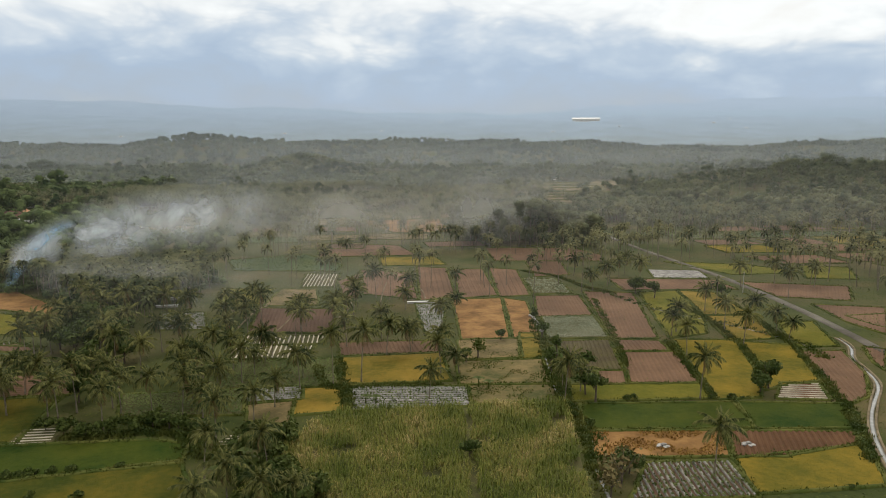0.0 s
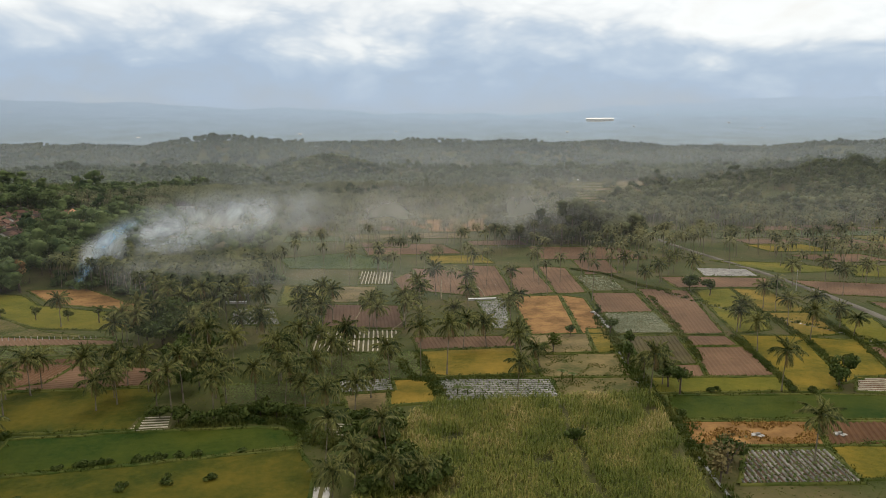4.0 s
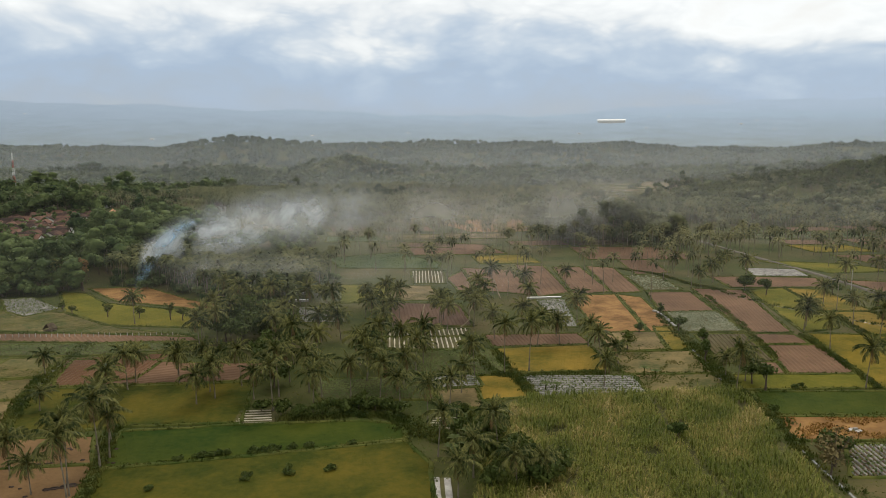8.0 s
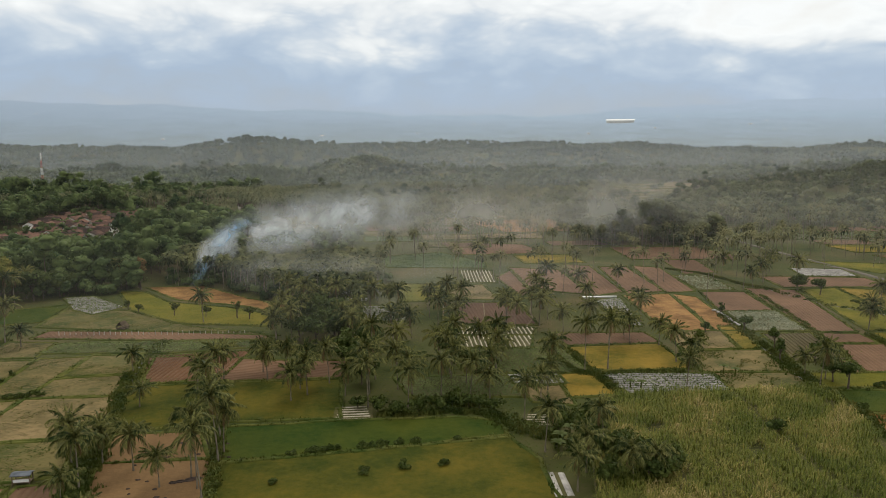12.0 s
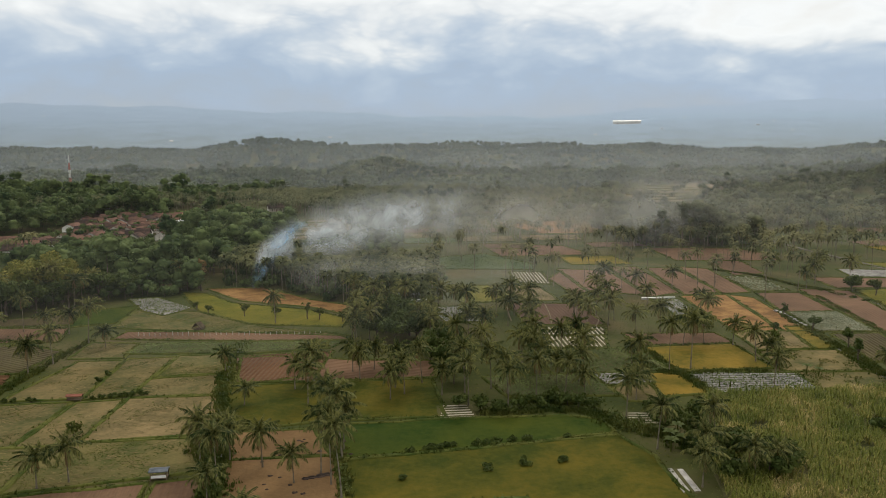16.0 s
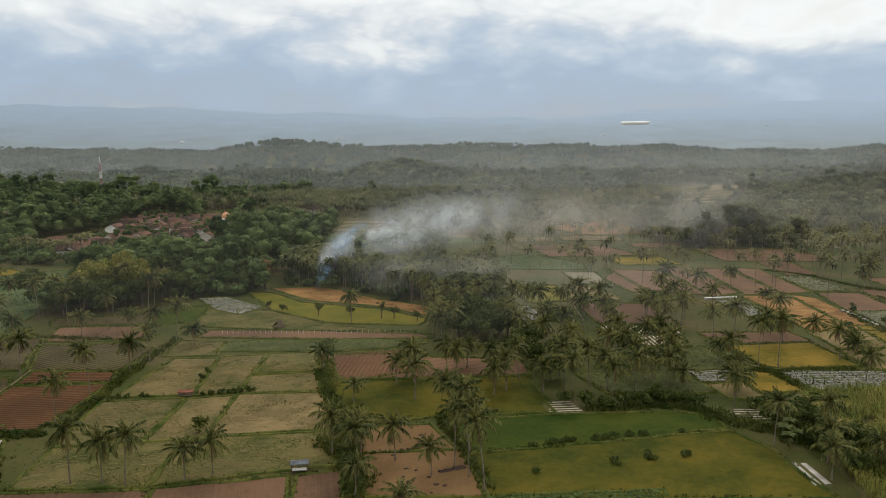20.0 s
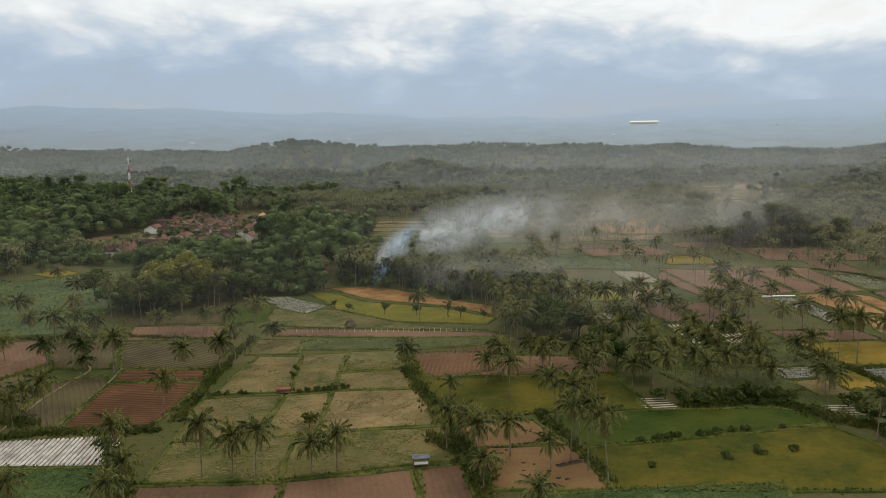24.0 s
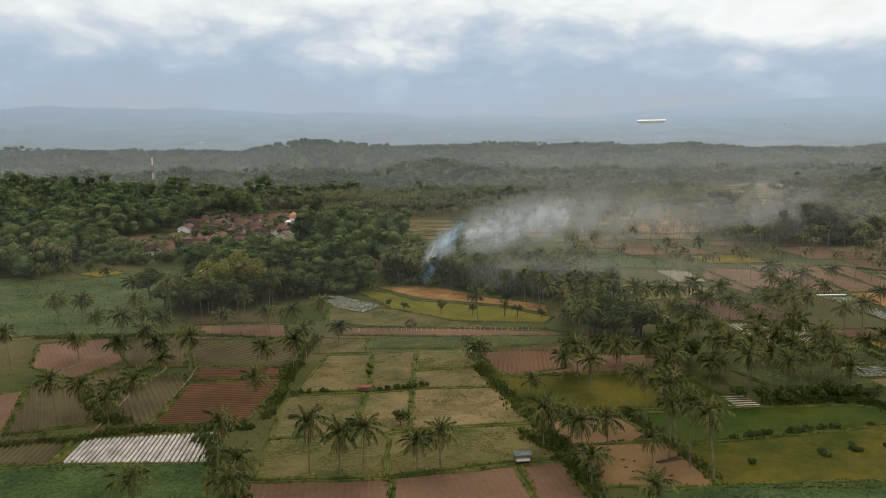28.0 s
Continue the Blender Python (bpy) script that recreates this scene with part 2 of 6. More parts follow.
FILM = {
    "silver": surface("silver_plastic_mulch", two((0.085, 0.082, 0.075), (0.24, 0.23, 0.21)), 0.5, 2.2, rough=0.5, bump=0.4, each=0.3, gloss=0.5),
    "white": surface("white_plastic_mulch", two((0.16, 0.155, 0.145), (0.40, 0.385, 0.355)), 0.4, 2.0, rough=0.5, bump=0.4, each=0.2, gloss=0.5),
    "bare": surface("pale_plastic_rows", two((0.26, 0.23, 0.17), (0.46, 0.42, 0.34)), 0.4, 2.0, rough=0.5, bump=0.4, each=0.3),
}
ROAD = surface("worn_asphalt", two((0.07, 0.063, 0.052), (0.14, 0.128, 0.108)), 0.1, 1.5, bump=0.2)
CONCRETE = surface("grey_concrete", two((0.26, 0.25, 0.23), (0.42, 0.41, 0.38)), 0.4, 3.0, bump=0.2)
WATER = surface("canal_water", two((0.16, 0.165, 0.155), (0.24, 0.245, 0.235)), 0.2, 0.8, rough=0.12, bump=0.015, gloss=1.0)
TILE = surface("clay_roof_tiles", two((0.026, 0.018, 0.016), (0.13, 0.072, 0.052)), 0.25, 1.5, each=0.9, bump=0.6)
PLASTER = surface("whitewashed_plaster", two((0.42, 0.40, 0.36), (0.66, 0.63, 0.58)), 0.3, 2.0, each=0.4)
GLASS = surface("dark_window_glass", two((0.02, 0.025, 0.03), (0.05, 0.055, 0.06)), 0.5, 2.0, rough=0.15, gloss=0.6)
WOOD = surface("weathered_wood", two((0.09, 0.065, 0.045), (0.20, 0.155, 0.11)), 0.8, 4.0)
THATCH = surface("old_thatch", two((0.04, 0.03, 0.02), (0.09, 0.07, 0.045)), 0.8, 4.0)
SHEET = surface("blue_grey_sheet_roof", two((0.06, 0.07, 0.085), (0.12, 0.135, 0.155)), 0.8, 3.0, rough=0.5)
REDROOF = surface("red_painted_roof", two((0.13, 0.05, 0.035), (0.21, 0.08, 0.055)), 0.8, 3.0, rough=0.6)
DOME = surface("orange_dome_paint", two((0.44, 0.22, 0.12), (0.56, 0.30, 0.17)), 0.5, 3.0, rough=0.4)
WHITE = surface("white_paint", two((0.66, 0.66, 0.64), (0.80, 0.80, 0.78)), 0.3, 2.0, rough=0.5)
MASTRED = surface("red_mast_paint", two((0.28, 0.10, 0.08), (0.36, 0.14, 0.11)), 0.5, 3.0, rough=0.5)
DUST = surface("pale_trodden_earth", two((0.09, 0.072, 0.044), (0.19, 0.155, 0.10)), 0.3, 2.0)
CHAR = surface("charred_straw", two((0.02, 0.016, 0.014), (0.07, 0.05, 0.04)), 0.8, 4.0)


# haze and daylight put into an emission: lighter and bluer with height
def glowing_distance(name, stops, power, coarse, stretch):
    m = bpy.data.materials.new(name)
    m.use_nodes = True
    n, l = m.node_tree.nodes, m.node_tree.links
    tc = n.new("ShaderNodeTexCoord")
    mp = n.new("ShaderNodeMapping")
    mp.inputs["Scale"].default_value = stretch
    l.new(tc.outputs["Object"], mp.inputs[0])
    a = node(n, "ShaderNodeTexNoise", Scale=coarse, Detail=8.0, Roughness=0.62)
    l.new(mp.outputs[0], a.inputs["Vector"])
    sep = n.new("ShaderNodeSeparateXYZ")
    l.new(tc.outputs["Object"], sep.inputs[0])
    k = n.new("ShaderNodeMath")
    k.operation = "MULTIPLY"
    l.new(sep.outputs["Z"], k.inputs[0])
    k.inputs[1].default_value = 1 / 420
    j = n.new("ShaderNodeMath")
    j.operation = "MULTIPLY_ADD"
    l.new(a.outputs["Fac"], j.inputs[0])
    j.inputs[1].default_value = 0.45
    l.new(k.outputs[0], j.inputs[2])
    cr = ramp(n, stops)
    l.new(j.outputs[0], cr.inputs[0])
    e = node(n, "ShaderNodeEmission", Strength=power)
    # brighter haze towards the middle, put in as a glow that weakens westwards
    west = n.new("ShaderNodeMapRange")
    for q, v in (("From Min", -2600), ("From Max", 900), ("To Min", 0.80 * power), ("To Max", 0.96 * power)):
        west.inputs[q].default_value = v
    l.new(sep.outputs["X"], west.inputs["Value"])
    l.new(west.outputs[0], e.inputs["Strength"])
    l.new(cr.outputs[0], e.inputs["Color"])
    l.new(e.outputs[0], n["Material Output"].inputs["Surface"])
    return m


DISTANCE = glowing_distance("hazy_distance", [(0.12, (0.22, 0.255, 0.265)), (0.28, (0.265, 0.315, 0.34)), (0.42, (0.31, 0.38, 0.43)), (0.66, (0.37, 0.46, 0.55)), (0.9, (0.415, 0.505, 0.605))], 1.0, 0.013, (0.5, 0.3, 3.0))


# ---- mesh helpers ----
rng = np.random.default_rng(7)


def quick(name, V, F, material, smooth=False):
    """A mesh from arrays of corners and of faces with one number of corners each."""
    V, F = np.asarray(V, np.float32), np.asarray(F, np.int32)
    me = bpy.data.meshes.new(name)
    me.vertices.add(len(V))
    me.vertices.foreach_set("co", V.ravel())
    me.loops.add(F.size)
    me.loops.foreach_set("vertex_index", F.ravel())
    me.polygons.add(len(F))
    me.polygons.foreach_set("loop_start", np.arange(0, F.size, F.shape[1], dtype=np.int32))
    if smooth:
        me.polygons.foreach_set("use_smooth", np.ones(len(F), bool))
    me.update(calc_edges=True)
    me.materials.append(material)
    return me


def merge(pieces):
    """Several (V, F) into one."""
    V, F, k = [], [], 0
    for v, f in pieces:
        V.append(v)
        F.append(np.asarray(f) + k)
        k += len(v)
    return np.concatenate(V), np.concatenate(F)


def put(name, mesh, parent=None, label="", kind=""):
    ob = new(name, mesh)
    ob.parent = parent
    return tagged(ob, label=label, kind=kind)


def thing(name, label, category, group="", kind="", at=(0, 0, 0)):
    ob = new(name)
    ob.location = at
    ob.empty_display_size = 0.3
    return tagged(ob, label, category, group, kind)


def part(name, bm, material, parent, label=""):
    me = bpy.data.meshes.new(name)
    bm.to_mesh(me)
    bm.free()
    me.materials.append(material)
    return put(name, me, parent, label)


def box(x0, x1, y0, y1, z0, z1, edge=0.0):
    bm = bmesh.new()
    bmesh.ops.create_cube(bm, size=1, matrix=Matrix.Translation(((x0 + x1) / 2, (y0 + y1) / 2, (z0 + z1) / 2)) @ Matrix.Diagonal((x1 - x0, y1 - y0, z1 - z0, 1)))
    if edge:
        bmesh.ops.bevel(bm, geom=bm.edges, offset=edge, segments=1, affect="EDGES")
    return bm


def tube(path, radii, sides=7):
    """Quads round a bent line."""
    path = np.asarray(path, float)
    a = np.linspace(0, 2 * np.pi, sides, endpoint=False)
    ring = np.stack([np.cos(a), np.sin(a), 0 * a], 1)
    V = np.concatenate([p + ring * r for p, r in zip(path, radii)])
    F = []
    for i in range(len(path) - 1):
        for j in range(sides):
            k = (j + 1) % sides
            F.append((i * sides + j, i * sides + k, (i + 1) * sides + k, (i + 1) * sides + j))
    return V, np.array(F)


def leaves(C, size, lift=0.0, out=None, loose=0.55):
    """A four-cornered leaf clump on each centre, facing out (upwards, if nothing is given) and tilted at random."""
    n = len(C)
    face = (np.array([0, 0, 1.0]) if out is None else out) + rng.normal(0, loose, (n, 3))
    face /= np.linalg.norm(face, axis=1)[:, None]
    u = np.cross(face, rng.normal(size=(n, 3)))
    u /= np.maximum(np.linalg.norm(u, axis=1)[:, None], 1e-6)
    w = np.cross(face, u)
    s = (size * rng.uniform(0.6, 1.3, n))[:, None]
    a, b = u * s, w * s * 0.62
    V = np.stack([C - a, C - b * 0.9 + a * 0.1, C + a, C + b + a * 0.1], 1).reshape(-1, 3)
    V[:, 2] += lift
    return V, np.arange(4 * n).reshape(-1, 4)


def blades(P, height, width, count, lean=0.5):
    """Upright three-cornered blades, count on each root."""
    n = len(P) * count
    R = np.repeat(P, count, 0) + np.c_[rng.normal(0, width * 1.2, (n, 2)), np.zeros(n)]
    a = rng.uniform(0, 2 * np.pi, n)
    h = height * rng.uniform(0.65, 1.2, n)
    d = np.c_[np.cos(a), np.sin(a), np.zeros(n)]
    tip = R + np.c_[d[:, :2] * (h * rng.uniform(0.1, lean, n))[:, None], h]
    side = np.c_[-d[:, 1], d[:, 0], np.zeros(n)] * width
    side *= rng.uniform(0.7, 1.3, n)[:, None]
    V = np.stack([R - side, R + side, tip], 1).reshape(-1, 3)
    return V, np.arange(3 * n).reshape(-1, 3)


def inside(P, W):
    x, y = P[:, 0], P[:, 1]
    hit = np.zeros(len(P), bool)
    for (x0, y0), (x1, y1) in zip(W, W[1:] + W[:1]):
        cross = (y0 > y) != (y1 > y)
        hit ^= cross & (x < (x1 - x0) * (y - y0) / (y1 - y0 + 1e-9) + x0)
    return hit


def scatter(W, step, z=0.0, jitter=0.45):
    xs, ys = [p[0] for p in W], [p[1] for p in W]
    g = np.stack(np.meshgrid(np.arange(min(xs), max(xs), step), np.arange(min(ys), max(ys), step)), -1).reshape(-1, 2)
    g = g + rng.uniform(-jitter, jitter, g.shape) * step
    g = g[inside(g, W)]
    return np.c_[g, np.full(len(g), z)]


def inset(W, d):
    c = np.mean(W, 0)
    return [tuple(np.array(p) + (c - p) / np.linalg.norm(c - p) * min(d * 1.3, np.linalg.norm(c - p) * 0.3)) for p in W]


def chords(W, angle, step):
    """Parallel lines across an outline: pairs of end points."""
    d = np.array([math.cos(angle), math.sin(angle)])
    q = np.array([-d[1], d[0]])
    A = np.array(W)
    s0, s1 = (A @ q).min(), (A @ q).max()
    out = []
    for s in np.arange(s0 + step * 0.5, s1, step):
        ts = []
        for p, r in zip(A, np.roll(A, -1, 0)):
            a, b = p @ q - s, r @ q - s
            if (a < 0) != (b < 0):
                ts.append((p + (r - p) * a / (a - b)) @ d)
        ts.sort()
        for a, b in zip(ts[::2], ts[1::2]):
            if b - a > 0.8:
                out.append((d * a + q * s, d * b + q * s))
    return out


def ridge_line(a, b, wide, high, z, wobble=0.08):
    """A long rounded bed from a to b: five corners across, a step every few metres."""
    L = np.linalg.norm(b - a)
    n = max(2, int(L / 3) + 1)
    d = (b - a) / L
    q = np.array([-d[1], d[0]])
    across = np.array([(-0.5, 0), (-0.36, 0.8), (0, 1), (0.36, 0.8), (0.5, 0)])
    V = []
    for i in range(n):
        c = a + d * L * i / (n - 1) + q * rng.normal(0, wobble)
        k = rng.uniform(0.85, 1.12)
        for u, h in across:
            V.append((*(c + q * u * wide * k), z + h * high * k))
    F = [(5 * i + j, 5 * i + j + 1, 5 * i + j + 6, 5 * i + j + 5) for i in range(n - 1) for j in range(4)]
    return np.array(V), np.array(F)


# ---- land ----
def soft(a, b, x):
    t = np.clip((x - a) / (b - a), 0, 1)
    return t * t * (3 - 2 * t)


def wave(x, y, s, k):
    return np.sin(x / s + k) * np.cos(y / s * 1.3 + 2 * k) + 0.5 * np.sin(x / s * 2.3 - y / s * 1.7 + 3 * k)


def height(x, y):
    """The land's height: flat fields, wooded rises behind, a valley, then long slopes."""
    x, y = np.asarray(x, float), np.asarray(y, float)
    z = soft(1020, 1560, y) * (32 + 9 * wave(x, y, 210, 1.0) + 6 * wave(x, y, 90, 2.0))
    z = z + 26 * np.exp(-((x + 330) / 130) ** 2 - ((y - 1430) / 160) ** 2)
    z = z + 22 * np.exp(-((x - 480) / 170) ** 2 - ((y - 700) / 150) ** 2)
    z = z + 24 * np.exp(-((x + 92) / 62) ** 2 - ((y - 1000) / 55) ** 2) + 15 * np.exp(-((x - 170) / 150) ** 2 - ((y - 1330) / 80) ** 2)
    z = z + 13 * np.exp(-((x + 480) / 150) ** 2 - ((y - 560) / 120) ** 2) + 8 * np.exp(-((x + 40) / 120) ** 2 - ((y - 1180) / 60) ** 2) * soft(60, -60, x)
    z = z - soft(1750, 2300, y) * z * 0.8
    return z


def ground():
    ys = np.concatenate([np.arange(-260, 460, 40), np.arange(460, 2400, 30), np.arange(2400, 5001, 200)])
    xs = np.concatenate([np.arange(-5000, -1400, 300), np.arange(-1400, 1400, 40), np.arange(1400, 5001, 300)])
    X, Y = np.meshgrid(xs, ys)
    V = np.stack([X, Y, height(X, Y)], -1).reshape(-1, 3)
    n, m = len(xs), len(ys)
    i = (np.arange(m - 1)[:, None] * n + np.arange(n - 1)).ravel()
    put("ground", quick("ground", V, np.stack([i, i + 1, i + n + 1, i + n], 1), GROUND, True), label="flat grassy farmland with worn earth between fields", kind="structure")["category"] = "ground"


def far_slopes():
    """Hazy slopes that climb towards a mountain beyond the woods; haze and light are their own glow."""
    ys, xs = np.arange(2300, 4701, 60), np.arange(-4200, 4201, 60)
    X, Y = np.meshgrid(xs, ys)
    u = 0.72 * soft(2300, 4400, Y) + 0.28 * soft(4400, 4700, Y)
    crest = 232 + 70 * soft(200, -2600, X) + 95 * soft(700, 2900, X) + 10 * wave(X, Y, 700, 0.4)
    Z = 4 + u * crest + 7 * wave(X, Y, 160, 1.3) * (0.3 + u) + 3 * wave(X, Y, 60, 2.2)
    Z[-1] = -10
    V = np.stack([X, Y, Z], -1).reshape(-1, 3)
    n, m = len(xs), len(ys)
    i = (np.arange(m - 1)[:, None] * n + np.arange(n - 1)).ravel()
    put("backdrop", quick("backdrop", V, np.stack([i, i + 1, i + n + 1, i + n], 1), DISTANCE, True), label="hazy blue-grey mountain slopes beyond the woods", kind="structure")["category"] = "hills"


ground()
far_slopes()

# ---- fields ----
OPEN = []
LEVEL = [0]


def bed(W, name, material, parent):
    """The field's earth: a low slab with sloping sides."""
    LEVEL[0] = (LEVEL[0] + 1) % 9
    z = 0.09 + 0.005 * LEVEL[0]
    bm = bmesh.new()
    top = [bm.verts.new((*p, z)) for p in inset(W, 0.15)]
    low = [bm.verts.new((*p, -0.05)) for p in W]
    bm.faces.new(top)
    for i in range(len(W)):
        j = (i + 1) % len(W)
        bm.faces.new((low[i], low[j], top[j], top[i]))
    bmesh.ops.recalc_face_normals(bm, faces=bm.faces)
    bmesh.ops.triangulate(bm, faces=[f for f in bm.faces if len(f.verts) > 4])
    part(name, bm, material, parent)
    return z


def bunds(W, parent, lush=1.0):
    """Grassy banks along the field's edge, with tufts and low shrubs."""
    pieces, roots, bushes = [], [], []
    for p, q in zip(W, W[1:] + W[:1]):
        p, q = np.array(p), np.array(q)
        L = np.linalg.norm(q - p)
        if L < 2:
            continue
        pieces.append(ridge_line(p, q, 0.9, 0.34, -0.02, 0.12))
        n = int(L * 3.2 * lush)
        t = rng.uniform(0, 1, n)
        roots.append(np.c_[p + (q - p) * t[:, None] + rng.normal(0, 0.28, (n, 2)), np.full(n, 0.15)])
        n = rng.poisson(L * 0.06 * lush)
        t = rng.uniform(0, 1, n)
        bushes.append(np.c_[p + (q - p) * t[:, None], np.full(n, 0.3)])
    put("bund", quick("bund", *merge(pieces), GRASS, True), parent, "grass-grown earth bund")
    R = np.concatenate(roots)
    B = np.concatenate(bushes)
    tuft = [blades(R, 0.42, 0.12, 3, 0.8)]
    put("bund_grass", quick("bund_grass", *merge(tuft), GRASS), parent, kind="stuff")
    if len(B):
        C = np.repeat(B, 30, 0) + rng.normal(0, 1, (30 * len(B), 3)) * np.array([0.4, 0.4, 0.28]) * np.repeat(rng.uniform(0.4, 1.25, len(B)), 30)[:, None]
        C[:, 2] = np.abs(C[:, 2] - 0.3) + 0.3
        put("bund_shrub", quick("bund_shrub", *leaves(C, 0.17), SHRUB), parent, kind="stuff")


def far_off(W):
    return np.mean(W, 0)[1] > 240


def field(name, label, W, group):
    ob = thing(name, label, "field", group, at=(0, 0, 0))
    OPEN.append(W)
    return ob


def rice(W, ripe):
    word = "ripe golden rice field" if ripe > 0.7 else "yellowing rice field" if ripe > 0.28 else "olive green rice field" if ripe > 0.15 else "lush green rice field"
    stuff = RIPE if ripe > 0.68 else GOLD if ripe > 0.48 else HALF if ripe > 0.28 else OLIVE if ripe > 0.15 else YOUNG
    ob = field("rice_field", word + " inside grassy bunds", W, "rice fields")
    z = bed(W, "paddy_soil", stuff, ob)
    far = far_off(W)
    P = scatter(inset(W, 0.4), 0.85 if far else 0.32, z)
    pieces = [blades(P, 0.07, 0.13 if far else 0.06, 3 if far else 2, 4.0)]
    put("rice_plants", quick("rice_plants", *merge(pieces), stuff), ob, kind="stuff")
    bunds(W, ob, 0.5 if far else 1.0)


def plough(W, tone="brown", row="y", step=1.1):
    ob = field("ploughed_field", {"brown": "bare brown field ploughed in rows", "dark": "dark damp freshly ploughed field", "red": "reddish-brown field in low ridges",
                                  "green": "weedy brown field with sprouting weeds"}[tone], W, "ploughed fields")
    z = bed(W, "soil", SOIL[tone], ob)
    a = np.array(W[1 if row == "y" else 0])
    d = np.array(W[2 if row == "y" else 1]) - a
    far = far_off(W)
    lines = chords(inset(W, 0.5), math.atan2(d[1], d[0]), step * (1.8 if far else 1))
    if lines:
        put("furrow_ridges", quick("furrow_ridges", *merge([ridge_line(p, q, step * 0.66, 0.2 if tone in ("red", "green") else 0.08, z - 0.02, 0.04) for p, q in lines]), SOIL[tone], True), ob, kind="stuff")
    if tone == "green":
        put("weeds", quick("weeds", *blades(scatter(W, 1.5, z), 0.14, 0.11, 3, 2.2), GRASS), ob, kind="stuff")
    elif not far:
        put("weeds", quick("weeds", *blades(scatter(W, 4.5, z + 0.1), 0.12, 0.09, 3, 2.0), GRASS), ob, kind="stuff")
    bunds(W, ob, 0.5 if far else 1.0)


def mulch(W, look_of="silver", row="x", step=1.25, plants=True, soil="", narrow=1.0):
    ob = field("plastic_mulch_field", {"silver": "vegetable field in rows of silver plastic film", "white": "raised beds under white plastic film",
                                       "bare": "brown field striped with pale plastic film rows"}[look_of], W, "plastic-covered fields")
    z = bed(W, "soil", SOIL[soil or ("dark" if look_of == "white" else "crop")], ob)
    a = np.array(W[1 if row == "y" else 0])
    d = np.array(W[2 if row == "y" else 1]) - a
    if row == "l":
        d = np.array(W[-1]) - np.array(W[0])
    lines = chords(inset(W, 0.4), math.atan2(d[1], d[0]), step)
    wide = {"silver": 0.86, "white": 0.92, "bare": 0.42}[look_of]
    for p, q in lines:
        put("mulch_bed", quick("mulch_bed", *ridge_line(p, q, wide * narrow * step / 1.25, 0.24, z - 0.02, 0.03), FILM[look_of], True), ob)
    if plants and look_of == "silver":
        R = []
        for p, q in lines:
            n = int(np.linalg.norm(q - p) / 0.6)
            t = np.linspace(0.01, 0.99, n)[:, None]
            R.append(np.c_[p + (q - p) * t + rng.normal(0, 0.1, (n, 2)), np.full(n, z + 0.2)])
        put("seedlings", quick("seedlings", *leaves(np.repeat(np.concatenate(R), 4, 0) + rng.normal(0, 0.13, (4 * sum(map(len, R)), 3)), 0.26, 0.08, loose=0.9), VEG), ob, kind="stuff")
    bunds(W, ob, 0.6)


def veg(W, look_of="green"):
    leaf = {"green": VEG, "silver": PALE, "bright": BRIGHT, "field": FIELDLEAF}[look_of]
    ob = field("vegetable_field", {"green": "leafy green vegetable field in rows", "silver": "grey-green vegetable field in rows", "bright": "lush dark green leafy crop in rows",
                                   "field": "wide lush green crop field"}[look_of], W, "vegetable fields")
    z = bed(W, "soil", leaf if look_of in ("bright", "field") else SOIL["crop"], ob)
    far = far_off(W)
    P = scatter(inset(W, 0.5), 1.1 if far else 0.62, z, 0.3)
    n = 3 if far else 5
    C = np.repeat(P, n, 0) + rng.normal(0, 1, (n * len(P), 3)) * np.array([0.18, 0.18, 0.09]) * (2 if far else 1) + np.array([0, 0, 0.3])
    V, F = leaves(C, 0.36 if far else 0.22, loose=0.3)
    put("crop_leaves", quick("crop_leaves", V, F, leaf), ob, kind="stuff")
    bunds(W, ob, 0.6)


